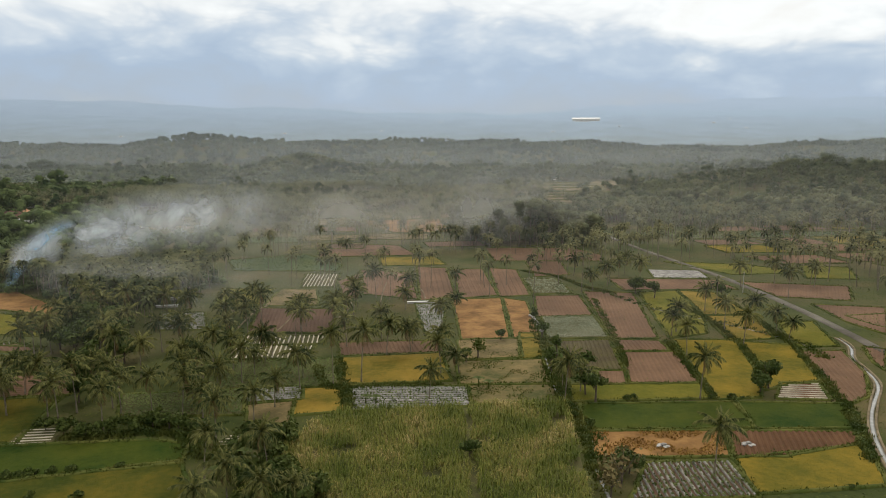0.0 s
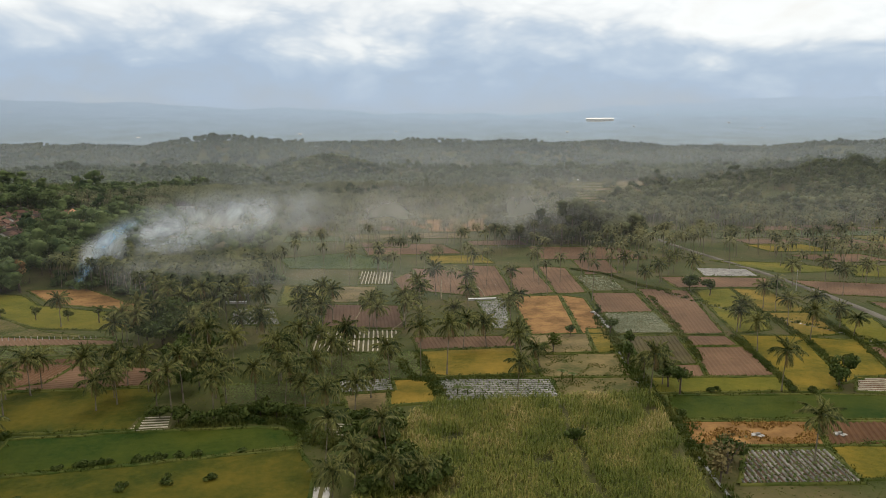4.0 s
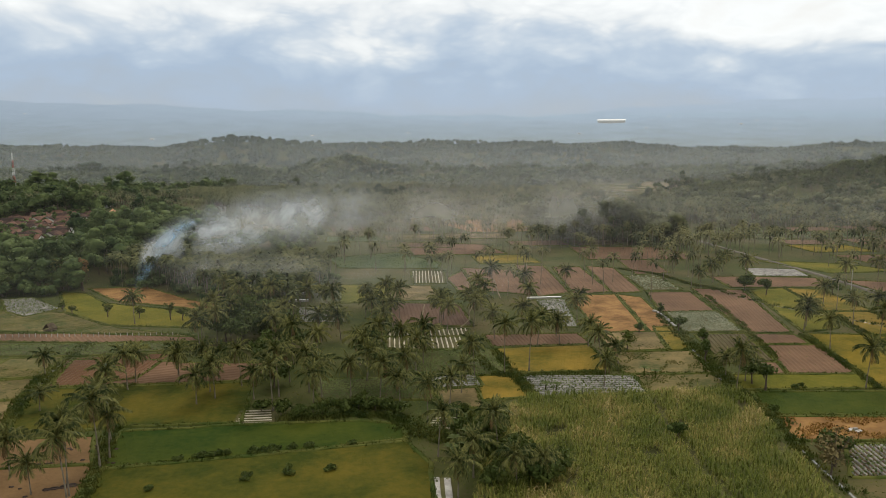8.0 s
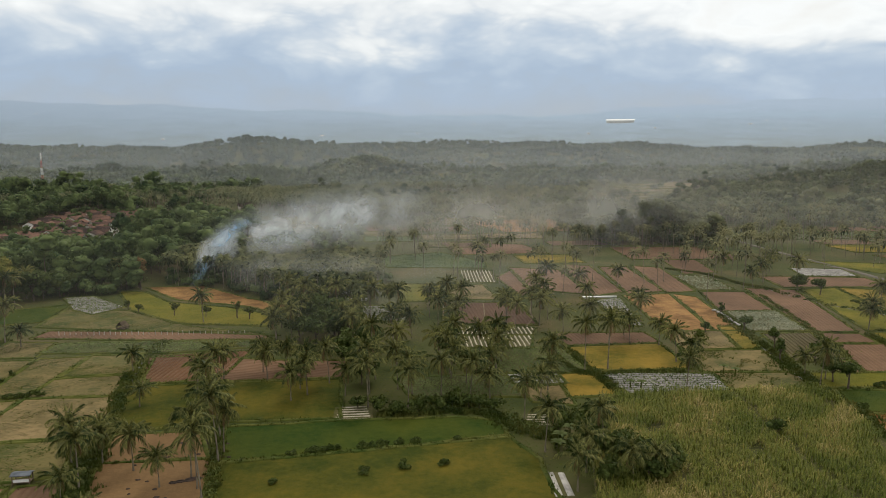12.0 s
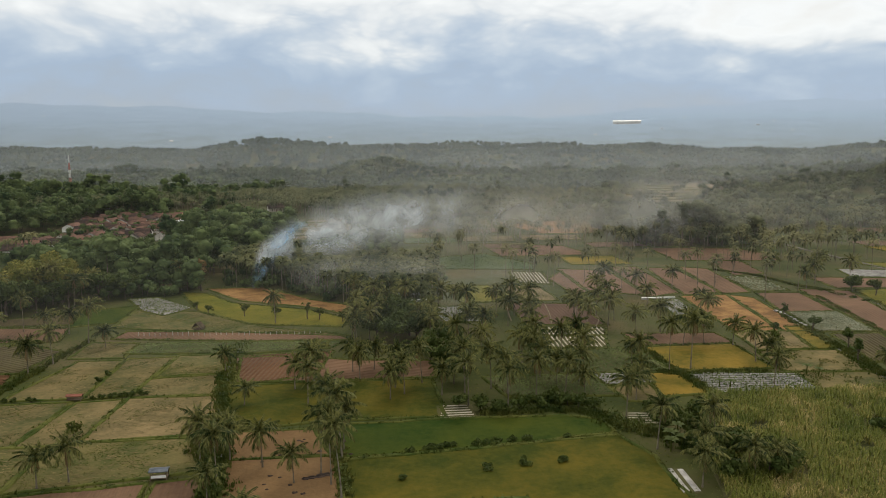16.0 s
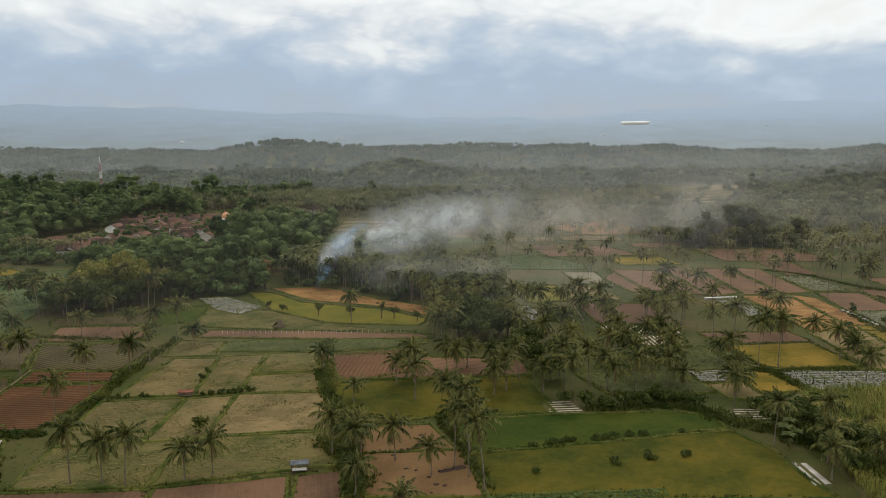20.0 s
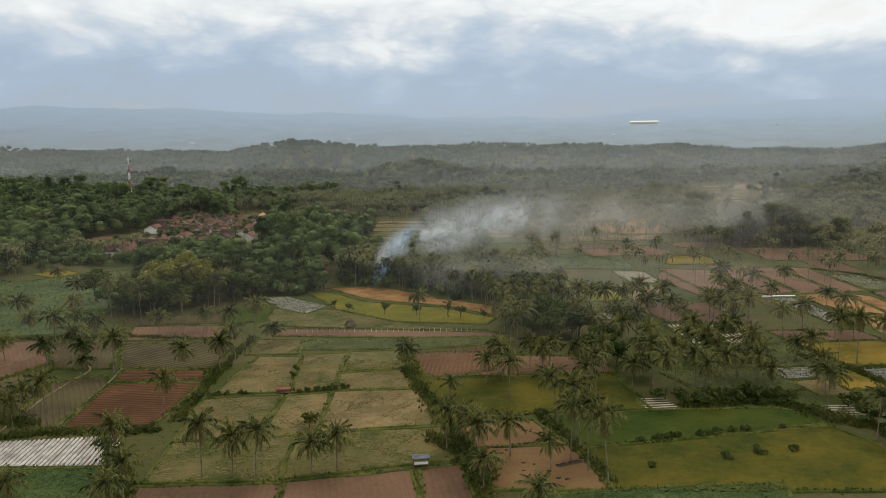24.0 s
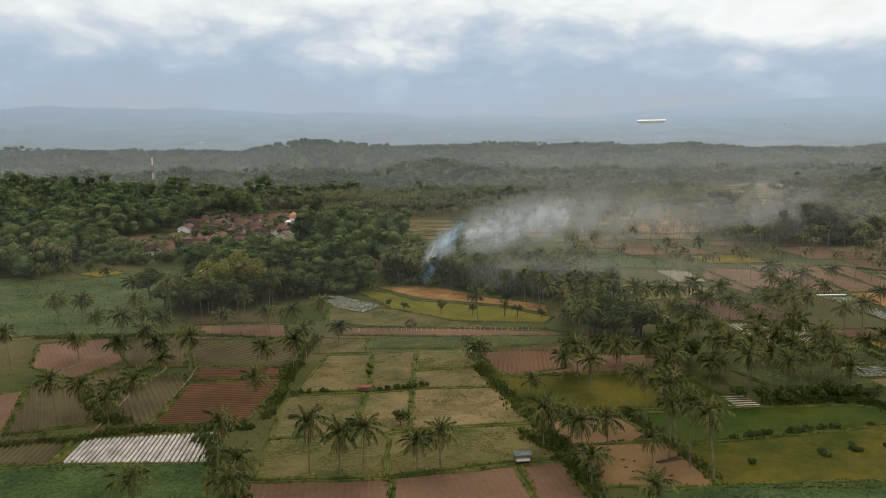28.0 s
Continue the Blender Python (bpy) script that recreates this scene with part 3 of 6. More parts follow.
def stubble(W, tone="tan"):
    ob = field("stubble_field", {"tan": "harvested tan stubble field", "orange": "dry orange-brown harvested field", "clod": "bare tan field with dark straw heaps",
                                 "grass": "dry grassy stubble field", "green": "harvested field turning green"}[tone], W, "stubble fields")
    z = bed(W, "soil", SOIL["greenish" if tone == "green" else tone], ob)
    if tone in ("grass", "green", "tan"):
        a = np.array(W[0], float)
        d = np.array(W[1], float) - a
        d /= np.linalg.norm(d)
        q = np.array([-d[1], d[0]])
        P = scatter(inset(W, 0.8), 0.5, z, 0.5)
        k = wave(P[:, 0], P[:, 1], 5.5, 1.9) + 0.8 * wave(P[:, 0], P[:, 1], 1.9, 0.4) + rng.normal(0, 0.7, len(P))
        P = P[k > (0.45 if tone == "green" else 0.0)]
        v = (P[:, :2] - a) @ q
        P[:, :2] += q * (np.round(v / 0.9) * 0.9 - v + rng.normal(0, 0.55, len(v)))[:, None]
        n = len(P)
        u = np.c_[d + rng.normal(0, 0.5, (n, 2)), rng.normal(0, 0.03, n)] * rng.uniform(0.15, 0.45, n)[:, None]
        w = np.c_[np.tile(q, (n, 1)), np.zeros(n)] * rng.uniform(0.05, 0.13, n)[:, None]
        P[:, 2] = z + 0.05
        V = np.stack([P - u - w * 0.6, P + u - w, P + u * 0.9 + w, P - u + w], 1).reshape(-1, 3)
        put("straw_rows", quick("straw_rows", V, np.arange(4 * n).reshape(-1, 4), STRAW), ob, kind="stuff")
        P = scatter(inset(W, 0.4), 0.55, z)
        k = wave(P[:, 0], P[:, 1], 4.5, 0.9) + 0.8 * wave(P[:, 0], P[:, 1], 1.7, 0.2) + rng.normal(0, 0.5, len(P))
        P = P[k > (0.1 if tone == "green" else 0.7)]
        if len(P):
            put("grass_tufts", quick("grass_tufts", *blades(P, 0.12, 0.1, 4, 2.5), GRASS), ob, kind="stuff")
    bunds(W, ob, 0.4)
    return ob


def weeds(W, dead=False):
    ob = field("weedy_field", "withered orange weeds on brown soil" if dead else "overgrown field of low green weeds", W, "weedy fields")
    z = bed(W, "soil", SOIL["orange" if dead else "grass"], ob)
    P = scatter(inset(W, 0.4), 0.55, z)
    if dead:
        k = wave(P[:, 0], P[:, 1] * 1.7, 3.1, 0.5) + wave(P[:, 0], P[:, 1], 1.2, 1.5) * 0.5
        put("withered_weeds", quick("withered_weeds", *blades(P[k > -0.1], 0.3, 0.14, 5, 1.2), DEAD), ob, kind="stuff")
    else:
        put("low_weeds", quick("low_weeds", *blades(P[wave(P[:, 0], P[:, 1], 3.4, 0.8) + 0.6 * wave(P[:, 0], P[:, 1], 1.3, 0.1) > 0.25], 0.2, 0.1, 4, 1.6), GRASS), ob, kind="stuff")
    bunds(W, ob)


def cane(W):
    """A stand of tall leaf blades that arch over."""
    ob = field("cane_field", "dense tall green cane field with dry straw-coloured tips", W, "")
    z = bed(W, "soil", SOIL["crop"], ob)
    P = scatter(inset(W, 0.2), 0.8, z)
    P = P[wave(P[:, 0], P[:, 1], 4.0, 0.3) > -1.15]
    gap = np.interp(P[:, 1], [80, 95, 111, 141], [12.2, 12.5, 13.2, 17])
    P = P[np.abs(P[:, 0] - gap + 0.4 * np.sin(P[:, 1] / 2.5)) > 0.55]
    k, n = 13, len(P)
    R = np.repeat(P, k, 0)
    m = len(R)
    tall = np.repeat(rng.uniform(1.7, 2.7, n), k) * rng.uniform(0.4, 1.0, m)
    a = rng.uniform(0, 2 * np.pi, m)
    d = np.c_[np.cos(a), np.sin(a), 0 * a]
    q = np.c_[-d[:, 1], d[:, 0], 0 * a] * rng.uniform(0.03, 0.06, m)[:, None]
    root = R + np.c_[0 * a, 0 * a, tall * 0.35]
    knee = R + d * rng.uniform(0.25, 0.6, m)[:, None] + np.c_[0 * a, 0 * a, tall]
    tip = knee + d * rng.uniform(0.35, 0.8, m)[:, None] - np.c_[0 * a, 0 * a, rng.uniform(0.0, 0.6, m)]
    V = np.stack([root - q * 0.6, root + q * 0.6, knee + q, knee - q, tip - q * 0.2, tip + q * 0.2], 1).reshape(-1, 3)
    i = np.arange(m)[:, None] * 6
    F = np.concatenate([i + np.array([0, 1, 2, 3]), i + np.array([3, 2, 5, 4])])
    put("cane_leaves", quick("cane_leaves", V, F, CANE), ob, kind="stuff")


mulch([(-7.5, 149), (18, 146), (17, 134.5), (-7, 134)], "silver", "x")
rice([(-18, 148.5), (-8, 148.5), (-7.5, 134), (-18.5, 133)], 0.85)
weeds([(17.5, 146.5), (38, 145), (36.5, 134), (17.5, 135)])
rice([(-11, 169.5), (14.5, 170.5), (15, 149.5), (-9.5, 150)], 0.75)
plough([(-11.5, 182.5), (14.5, 181.5), (15.5, 171), (-10.5, 170.5)])
weeds([(17.5, 163.5), (38.5, 163), (36.5, 145.5), (16, 147)])
stubble([(20, 181.5), (37, 181.5), (34, 164.5), (18.5, 164.5)], "tan")
rice([(37.5, 186), (43.5, 185.5), (39, 163.5), (33, 163)], 1)
stubble([(24, 229), (40.8, 230), (34.3, 181.5), (21, 181.5)], "orange")
stubble([(41.5, 230), (48, 224), (42.8, 181), (35, 181)], "orange")
mulch([(11.5, 224), (21.5, 224.5), (16.5, 188), (12, 188.5)], "silver", "x")
plough([(-38, 224), (-14, 220), (-13, 191.5), (-36.5, 195)], "dark")
mulch([(-38, 191.5), (-14.4, 189), (-16.4, 181.5), (-38, 183)], "bare", "l")
mulch([(-38, 181.8), (-16.8, 180.4), (-19.5, 169.5), (-38, 171)], "bare", "l")
veg([(-42, 168), (-11.5, 169), (-10, 148.5), (-38, 149.5)])
mulch([(-29.5, 149.5), (-17.5, 150), (-17, 141.5), (-28.5, 141)], "silver", "x")
veg([(-55, 148.5), (-29.5, 149), (-27.5, 134.5), (-51, 135.5)])
stubble([(-28, 140), (-18.5, 141), (-18, 128.5), (-26.5, 131.5)], "tan")
mulch([(-66, 219.5), (-53.5, 219.5), (-48.5, 199), (-63.5, 200.5)], "silver", "x")
plough([(52.5, 232), (68, 231), (64, 203), (46.5, 203.5)])
veg([(48, 202.5), (64, 202.5), (60.5, 179), (44, 180)], "silver")
plough([(71, 237), (87.5, 232.5), (73.5, 177), (61, 178)])
plough([(46, 177.5), (60, 177), (55, 152.5), (41.5, 152.5)], "green")
plough([(60.5, 177), (73, 175), (72, 166), (59, 167)])
plough([(59.5, 166), (73.5, 165), (68.5, 142.5), (53, 143.5)])
plough([(49, 153), (55, 152), (52.5, 143.5), (46.5, 143.5)])
plough([(31.5, 284.5), (43, 283.5), (40.5, 234), (26.5, 230.5)])
plough([(16.5, 291.5), (28.5, 287.5), (26, 234), (13.5, 228.5)])
plough([(46, 285.5), (56.5, 280.5), (51.5, 233), (40.5, 231.5)])
veg([(55.5, 262.5), (67.5, 259), (66.5, 234), (53, 234.5)], "silver")
plough([(64.5, 300), (79.5, 298), (75, 267.5), (60.5, 264.5)])
plough([(-7, 286.5), (13.5, 279), (13, 230.5), (-6.5, 241.5)])
plough([(-15, 264), (-6, 281.5), (-5.5, 241), (-11, 229)])
mulch([(-28, 280.5), (-14.5, 279), (-15.5, 254), (-28, 255)], "bare", "y")
rice([(40, 144.5), (69.5, 142), (67.5, 133), (37.5, 134.5)], 0.35)
rice([(39, 133), (70.5, 131), (67.5, 118), (36, 120.5)], 0.1)
rice([(70, 131), (91.5, 127.5), (85.5, 116), (67.5, 117.5)], 0.05)
weeds([(35.5, 120), (61.5, 117.5), (57.5, 107), (33, 109)], True)
plough([(61, 117.5), (84.5, 114.5), (82.5, 109.5), (69.5, 107), (66.5, 106), (57, 107)], "red")
rice([(57, 106.5), (69.5, 107.5), (82, 109.5), (80.5, 104), (76, 95), (54.5, 94.5)], 0.5)
mulch([(42, 106.5), (56, 105.5), (54.5, 93.5), (35, 95)], "silver", "y", step=0.95, soil="dark", narrow=0.72)
rice([(77, 176), (93, 173), (84, 145), (77, 132.5), (67.5, 132.5)], 0.6)
rice([(93, 172), (105.5, 167.5), (95.5, 141), (86.5, 139), (79.5, 136.5), (84.5, 147)], 0.6)
plough([(103.5, 162), (115, 161.5), (109, 145), (99.5, 131), (93.5, 127.5), (91.5, 130)])
mulch([(86, 140.5), (94, 139), (90, 129.5), (79.5, 131.5)], "bare", "x", soil="red", narrow=0.8)
rice([(89.5, 232.5), (104, 234.5), (96.5, 198), (88.5, 180), (76.5, 177)], 0.4)
rice([(104.5, 234.5), (115.5, 230), (112, 198), (97.5, 200)], 0.7)
rice([(97, 199.5), (112.5, 197.5), (104, 173.5), (91, 172.5)], 0.8)
rice([(114, 189.5), (125.5, 189.5), (116.5, 165), (105, 165)], 0.45)
mulch([(109.5, 275), (129, 270), (126, 254.5), (105, 257)], "silver", "x", plants=False)
plough([(87, 258.5), (126.5, 251.5), (126.5, 234), (86, 237)])
plough([(133, 246.5), (168.5, 234), (154.5, 212.5), (133.5, 221)])
plough([(138, 209.5), (158.5, 202.5), (136.5, 173.5), (134.5, 187)])
rice([(124, 292), (155.5, 280.5), (169.5, 261.5), (139, 260)], 0.4)
rice([(176, 275.5), (194, 270), (180.5, 246), (162.5, 250.5)], 0.3)
plough([(122.5, 164), (126.5, 161), (114.5, 145.5), (116, 152)])
rice([(-113, 147.5), (-66.5, 148.5), (-65, 125.5), (-87, 125.5), (-106, 121.5)], 0.2)
rice([(-86.5, 123), (-67.5, 124.5), (-42.5, 124.5), (-35, 122), (-34, 115.5), (-59, 111), (-84.5, 108)], 0)
rice([(-84.5, 107.5), (-57.5, 111), (-34, 114.5), (-30.5, 105.5), (-30.5, 95), (-29.5, 88), (-83, 92)], 0.2)
stubble([(-106, 121), (-90.5, 121.5), (-86, 110), (-103.5, 109)], "clod")
stubble([(-103.5, 109), (-85.5, 109.5), (-82.5, 92), (-101.5, 93.5)], "clod")
plough([(-115.5, 168.5), (-100, 168.5), (-85.5, 164), (-66, 162), (-65.5, 149.5), (-111, 149)])
cane([(-9.5, 132.5), (16.5, 133.5), (36, 133), (29, 93), (26, 79.5), (-26.5, 85), (-22.5, 102), (-18, 119.5)])
stubble([(-153.5, 168.5), (-142.5, 168.5), (-141.5, 141.5), (-157.5, 141), (-157, 148)], "grass")
stubble([(-142, 169.5), (-130.5, 170.5), (-132, 143), (-141, 140.5)], "grass")
stubble([(-130, 171.5), (-117.5, 171.5), (-115.5, 156.5), (-130.5, 154.5)], "green")
stubble([(-131, 153.5), (-115, 155.5), (-114, 142), (-131.5, 141.5)], "grass")
stubble([(-159.5, 138.5), (-142.5, 139.5), (-143.5, 117), (-158.5, 116)], "grass")
stubble([(-141.5, 139), (-132, 140.5), (-132, 117.5), (-143, 116.5)], "grass")
stubble([(-131.5, 141), (-113, 141), (-108, 120.5), (-132, 118.5)], "tan")
stubble([(-158.5, 115.5), (-136, 117.5), (-136.5, 99), (-158, 99.5)], "green")
stubble([(-136, 118), (-107.5, 119.5), (-107, 105), (-136, 99.5)], "green")
plough([(-159, 98.5), (-135.5, 98), (-134.5, 84), (-157.5, 85.5)])
plough([(-135, 98.5), (-114.5, 101.5), (-112.5, 88), (-112.5, 82.5), (-134.5, 84)])
plough([(-113, 101.5), (-106, 103), (-104, 86.5), (-112.5, 83.5)])
veg([(-95, 91), (-78, 92.5), (-55, 92.5), (-59, 77.5), (-96, 80)], "bright")
mulch([(-194, 118), (-169, 119.5), (-164.5, 106), (-193.5, 107.5)], "white", "l", step=0.85)
veg([(-214, 106.5), (-167.5, 106), (-162, 84), (-212, 86)], "bright")
plough([(-214, 121), (-196, 120.5), (-195, 107.5), (-213, 107.5)], "green")
plough([(-183.5, 149.5), (-162.5, 150), (-163.5, 135), (-165.5, 123.5), (-182.5, 123.5)], "red", "x")
plough([(-184.5, 160), (-164, 158.5), (-162.5, 151.5), (-183.5, 151)], "red", "x")
plough([(-198.5, 150.5), (-187.5, 156.5), (-183.5, 148.5), (-184, 124.5), (-191.5, 123)], "green")
plough([(-220, 148), (-203.5, 161.5), (-198, 150.5), (-194.5, 126), (-210, 121)], "green")
plough([(-236, 185.5), (-218.5, 190), (-205.5, 168), (-212, 153.5), (-227.5, 164.5)])
plough([(-216.5, 188.5), (-196.5, 190.5), (-188, 161.5), (-202.5, 162.5)], "green")
plough([(-193.5, 183), (-172.5, 184), (-161.5, 177.5), (-163.5, 159.5), (-185.5, 161)], "green")
plough([(-198, 203), (-170.5, 202), (-167, 187), (-194, 186.5)])
plough([(-224, 145), (-219, 147), (-209.5, 118.5), (-214.5, 116.5)])
stubble([(-159, 224.5), (-137, 219), (-113, 198), (-86, 186.5), (-137, 196.5), (-158, 201)], "green")
plough([(-152, 196.5), (-92, 190), (-87, 183), (-113, 183.5), (-153.5, 188.5)])
veg([(-144, 183), (-117, 183), (-89, 181), (-92, 175.5), (-112, 172), (-144.5, 174)])
stubble([(-157.5, 186), (-144, 183.5), (-143.5, 170.5), (-157, 170.5)], "grass")
plough([(-114, 170), (-91, 172.5), (-93.5, 153.5), (-108.5, 147.5), (-111.5, 153.5)], "red")
mulch([(-167.5, 240.5), (-158, 242), (-141.5, 225), (-147.5, 215), (-156.5, 222)], "silver", "x")
rice([(-153, 251), (-142.5, 248), (-130, 231.5), (-102, 219), (-87, 204), (-91, 197), (-119, 202), (-138, 219.5)], 0.45)
stubble([(-145.5, 256.5), (-125, 257.5), (-104, 234.5), (-86, 221.5), (-87.5, 208.5), (-101.5, 222.5), (-128, 234.5)], "orange")
veg([(-315, 294.5), (-272.5, 281), (-232, 312), (-218, 275.5), (-211, 195.5), (-242.5, 195), (-255, 191.5)], "field")
plough([(-204, 212), (-184, 216), (-177, 222), (-171.5, 205.5), (-201, 204)], "green")
rice([(-175.5, 224), (-160, 229.5), (-158.5, 207), (-171.5, 202.5)], 0.1)
rice([(-277, 298), (-268, 309.5), (-256.5, 299), (-261.5, 287.5)], 0.6)
veg([(-65, 317), (-32.5, 330), (-14.5, 299), (-16.5, 285.5), (-57.5, 290.5)], "field")
plough([(-31, 365.5), (11.5, 352.5), (19, 321.5), (-25.5, 321.5)])
plough([(52.5, 340), (95.5, 335), (103, 312), (97.5, 296.5), (51.5, 302)])
veg([(105.5, 404.5), (122.5, 407.5), (114.5, 349), (94, 343.5)], "field")
stubble([(-10, 464.5), (53.5, 471), (50.5, 402.5), (11, 402)], "orange")
rice([(-55, 255), (-37, 253), (-38.5, 226), (-53, 224.5)], 0.45)
stubble([(-34.5, 252), (-21.5, 250.5), (-19.5, 226), (-37, 226.5)], "tan")
stubble([(139, 194.5), (153.5, 195.5), (141.5, 180), (140, 185)], "tan")


def patchwork(x0, x1, y0, y1, wide, deep, skew):
    """Small fields, plot by plot, where the plan leaves room."""
    taken = list(OPEN)
    for j in range(int((y1 - y0) / deep)):
        for i in range(int((x1 - x0) / wide)):
            x, y = x0 + i * wide + skew * j * deep + rng.uniform(-4, 4), y0 + j * deep + rng.uniform(-3, 3)
            w, d = wide * rng.uniform(0.72, 0.97), deep * rng.uniform(0.72, 0.95)
            W = [(x + skew * d, y + d), (x + w + skew * d, y + d + rng.uniform(-3, 3)), (x + w, y), (x + rng.uniform(-2, 2), y + rng.uniform(-2, 2))]
            g = np.array([(x + u * w, y + v * d) for u in np.linspace(0, 1, 5) for v in np.linspace(0, 1, 5)])
            road_x = np.interp(y + d / 2, [90, 160, 202, 246, 300, 420, 520], [126, 125, 130, 132, 129, 126, 118])
            if any(inside(g, T).any() for T in taken) or x - 4 < road_x < x + w + skew * d + 4:
                continue
            W = [(round(float(a), 1), round(float(b), 1)) for a, b in W]
            k = rng.uniform()
            if k < 0.42:
                plough(W)
            elif k < 0.62:
                stubble(W, "green" if k < 0.52 else "grass")
            elif k < 0.85:
                veg(W, "field" if k < 0.73 else "green")
            else:
                rice(W, 0.5)


for y0, y1, tone in ((391, 408, "tan"), (410, 430, "green"), (432, 452, "tan"), (454, 476, "grass"), (478, 496, "tan")):
    stubble([(-136, y1), (-97 - 0.05 * (y1 - 391), y1 - 6), (-99 - 0.05 * (y0 - 391), y0 - 4), (-137, y0)], tone)
for x0, x1, y0, y1, tone in ((-36, -12, 440, 488, "grass"), (6, 34, 474, 496, "tan"), (36, 76, 474, 498, "tan"), (-38, -4, 344, 366, "green"), (-6, 30, 374, 398, "tan"), (-40, -8, 372, 396, "grass")):
    stubble([(x0, y1), (x1, y1 - 2), (x1 - 2, y0), (x0 + 1, y0 + 2)], tone)
patchwork(-52, 118, 246, 440, 31, 24, -0.12)
patchwork(140, 330, 230, 430, 36, 26, -0.1)
patchwork(-330, -205, 250, 300, 34, 22, 0.0)


def clearing(x0, x1, y0, y1, tone):
    """A pale open stretch of far farmland between the woods, laid over the land."""
    ys, xs = np.linspace(y0, y1, 9), np.linspace(x0, x1, 9)
    X, Y = np.meshgrid(xs, ys)
    X = X + 0.06 * (x1 - x0) * wave(X, Y, 60, 0.4)
    V = np.stack([X, Y, height(X, Y) + 0.5], -1).reshape(-1, 3)
    i = (np.arange(8)[:, None] * 9 + np.arange(8)).ravel()
    ob = thing("far_field", "pale open farmland between the far woods", "field", "far fields")
    put("soil", quick("soil", V, np.stack([i, i + 1, i + 10, i + 9], 1), SOIL[tone], True), ob)
    rows = []
    for y in ys[1:-1:2]:
        a = np.array([x0, y]), np.array([x1, y + 3])
        rows.append(ridge_line(*a, 1.6, 1.1, float(height((x0 + x1) / 2, y)) + 0.4, 0.6))
    put("bund", quick("bund", *merge(rows), GRASS, True), ob)
    OPEN.append([(x0, y0), (x1, y0), (x1, y1), (x0, y1)])


for x0, x1, y0, y1, tone in ((150, 232, 575, 690, "tan"), (182, 285, 695, 822, "tan"), (310, 410, 1000, 1120, "greenish"), (500, 690, 1010, 1130, "grass"), (-20, 44, 880, 965, "greenish"), (0, 60, 980, 1110, "grass"),
                            (-420, -330, 740, 850, "greenish"), (-215, -165, 1040, 1120, "grass"), (330, 430, 720, 790, "grass")):
    clearing(x0, x1, y0, y1, tone)


# ---- road, canal, ditches ----
def strip_mesh(points, wide, z, thick):
    """A ribbon with sides along a smooth line."""
    P = np.array(points, float)
    t = np.arange(len(P))
    s = np.linspace(0, len(P) - 1, len(P) * 5)
    i = np.clip(s.astype(int), 0, len(P) - 2)
    f = (s - i)[:, None]
    a, b = P[np.clip(i - 1, 0, None)], P[np.clip(i + 2, None, len(P) - 1)]
    p, q = P[i], P[i + 1]
    C = 0.5 * (2 * p + (q - a) * f + (2 * a - 5 * p + 4 * q - b) * f ** 2 + (3 * p - a - 3 * q + b) * f ** 3)
    d = np.gradient(C, axis=0)
    d /= np.linalg.norm(d, axis=1)[:, None]
    n = np.c_[-d[:, 1], d[:, 0]] * wide / 2
    k = len(C)
    V = np.concatenate([np.c_[C + n, np.full(k, z - thick)], np.c_[C + n * 0.94, np.full(k, z)], np.c_[C - n * 0.94, np.full(k, z)], np.c_[C - n, np.full(k, z - thick)]])
    j = np.arange(k - 1)
    F = np.concatenate([np.stack([j + r * k, j + 1 + r * k, j + 1 + (r + 1) * k, j + (r + 1) * k], 1) for r in range(3)])
    return V, F, C, n


ROADLINE = [(118, 520), (126, 420), (127, 336), (129, 300), (132, 246), (130, 202), (127, 176), (125, 160), (124, 130), (126, 90), (130, 20), (132, -80)]
V, F, C, N = strip_mesh(ROADLINE, 3.1, 0.16, 0.3)
put("road", quick("road", V, F, ROAD, True), label="narrow worn grey country road between fields", kind="structure")["category"] = "road"
CANAL = [(121, 172), (118.5, 163), (112, 153), (109, 143), (104, 134), (94, 123), (86, 111), (81.5, 102), (76, 88), (70, 60)]
V, F, C, N = strip_mesh(CANAL, 1.15, 0.10, 0.2)
put("water", quick("water", V, F, WATER, True), label="shining water of an irrigation canal", kind="structure")["category"] = "water"
for side in (-1, 1):
    V, F, _, _ = strip_mesh(C[::5] + side * N[::5] * 1.15, 0.45, 0.3, 0.45)
    put("canal_bank", quick("canal_bank", V, F, DUST, True), label="worn earthen edge of the irrigation canal", kind="structure")["category"] = "canal edge"


def footpath(points, wide=0.4):
    V, F, _, _ = strip_mesh(points, wide, 0.3, 0.34)
    put("footpath", quick("footpath", V, F, DUST, True), label="narrow trodden path of pale bare earth", kind="structure")["category"] = "path"


for line in ([(-193.4, 119.5), (-193.8, 131), (-194.2, 141), (-193.6, 151), (-192.8, 161), (-198, 167)], [(-183.6, 123), (-184, 136), (-184.2, 150), (-185.2, 161)], [(-217.5, 150), (-217, 163), (-212, 174), (-207, 184)],
             [(-40.2, 199), (-39.2, 212), (-38.2, 220), (-35.5, 227)], [(-16.8, 190.5), (-13.4, 199), (-12.6, 207), (-9.8, 219), (-9, 228)], [(-29, 194), (-27, 206), (-25.6, 220)], [(0.4, 227), (1.4, 242), (3.2, 260)], [(14.6, 250), (15.4, 240), (15.2, 228)]):
    footpath(line)


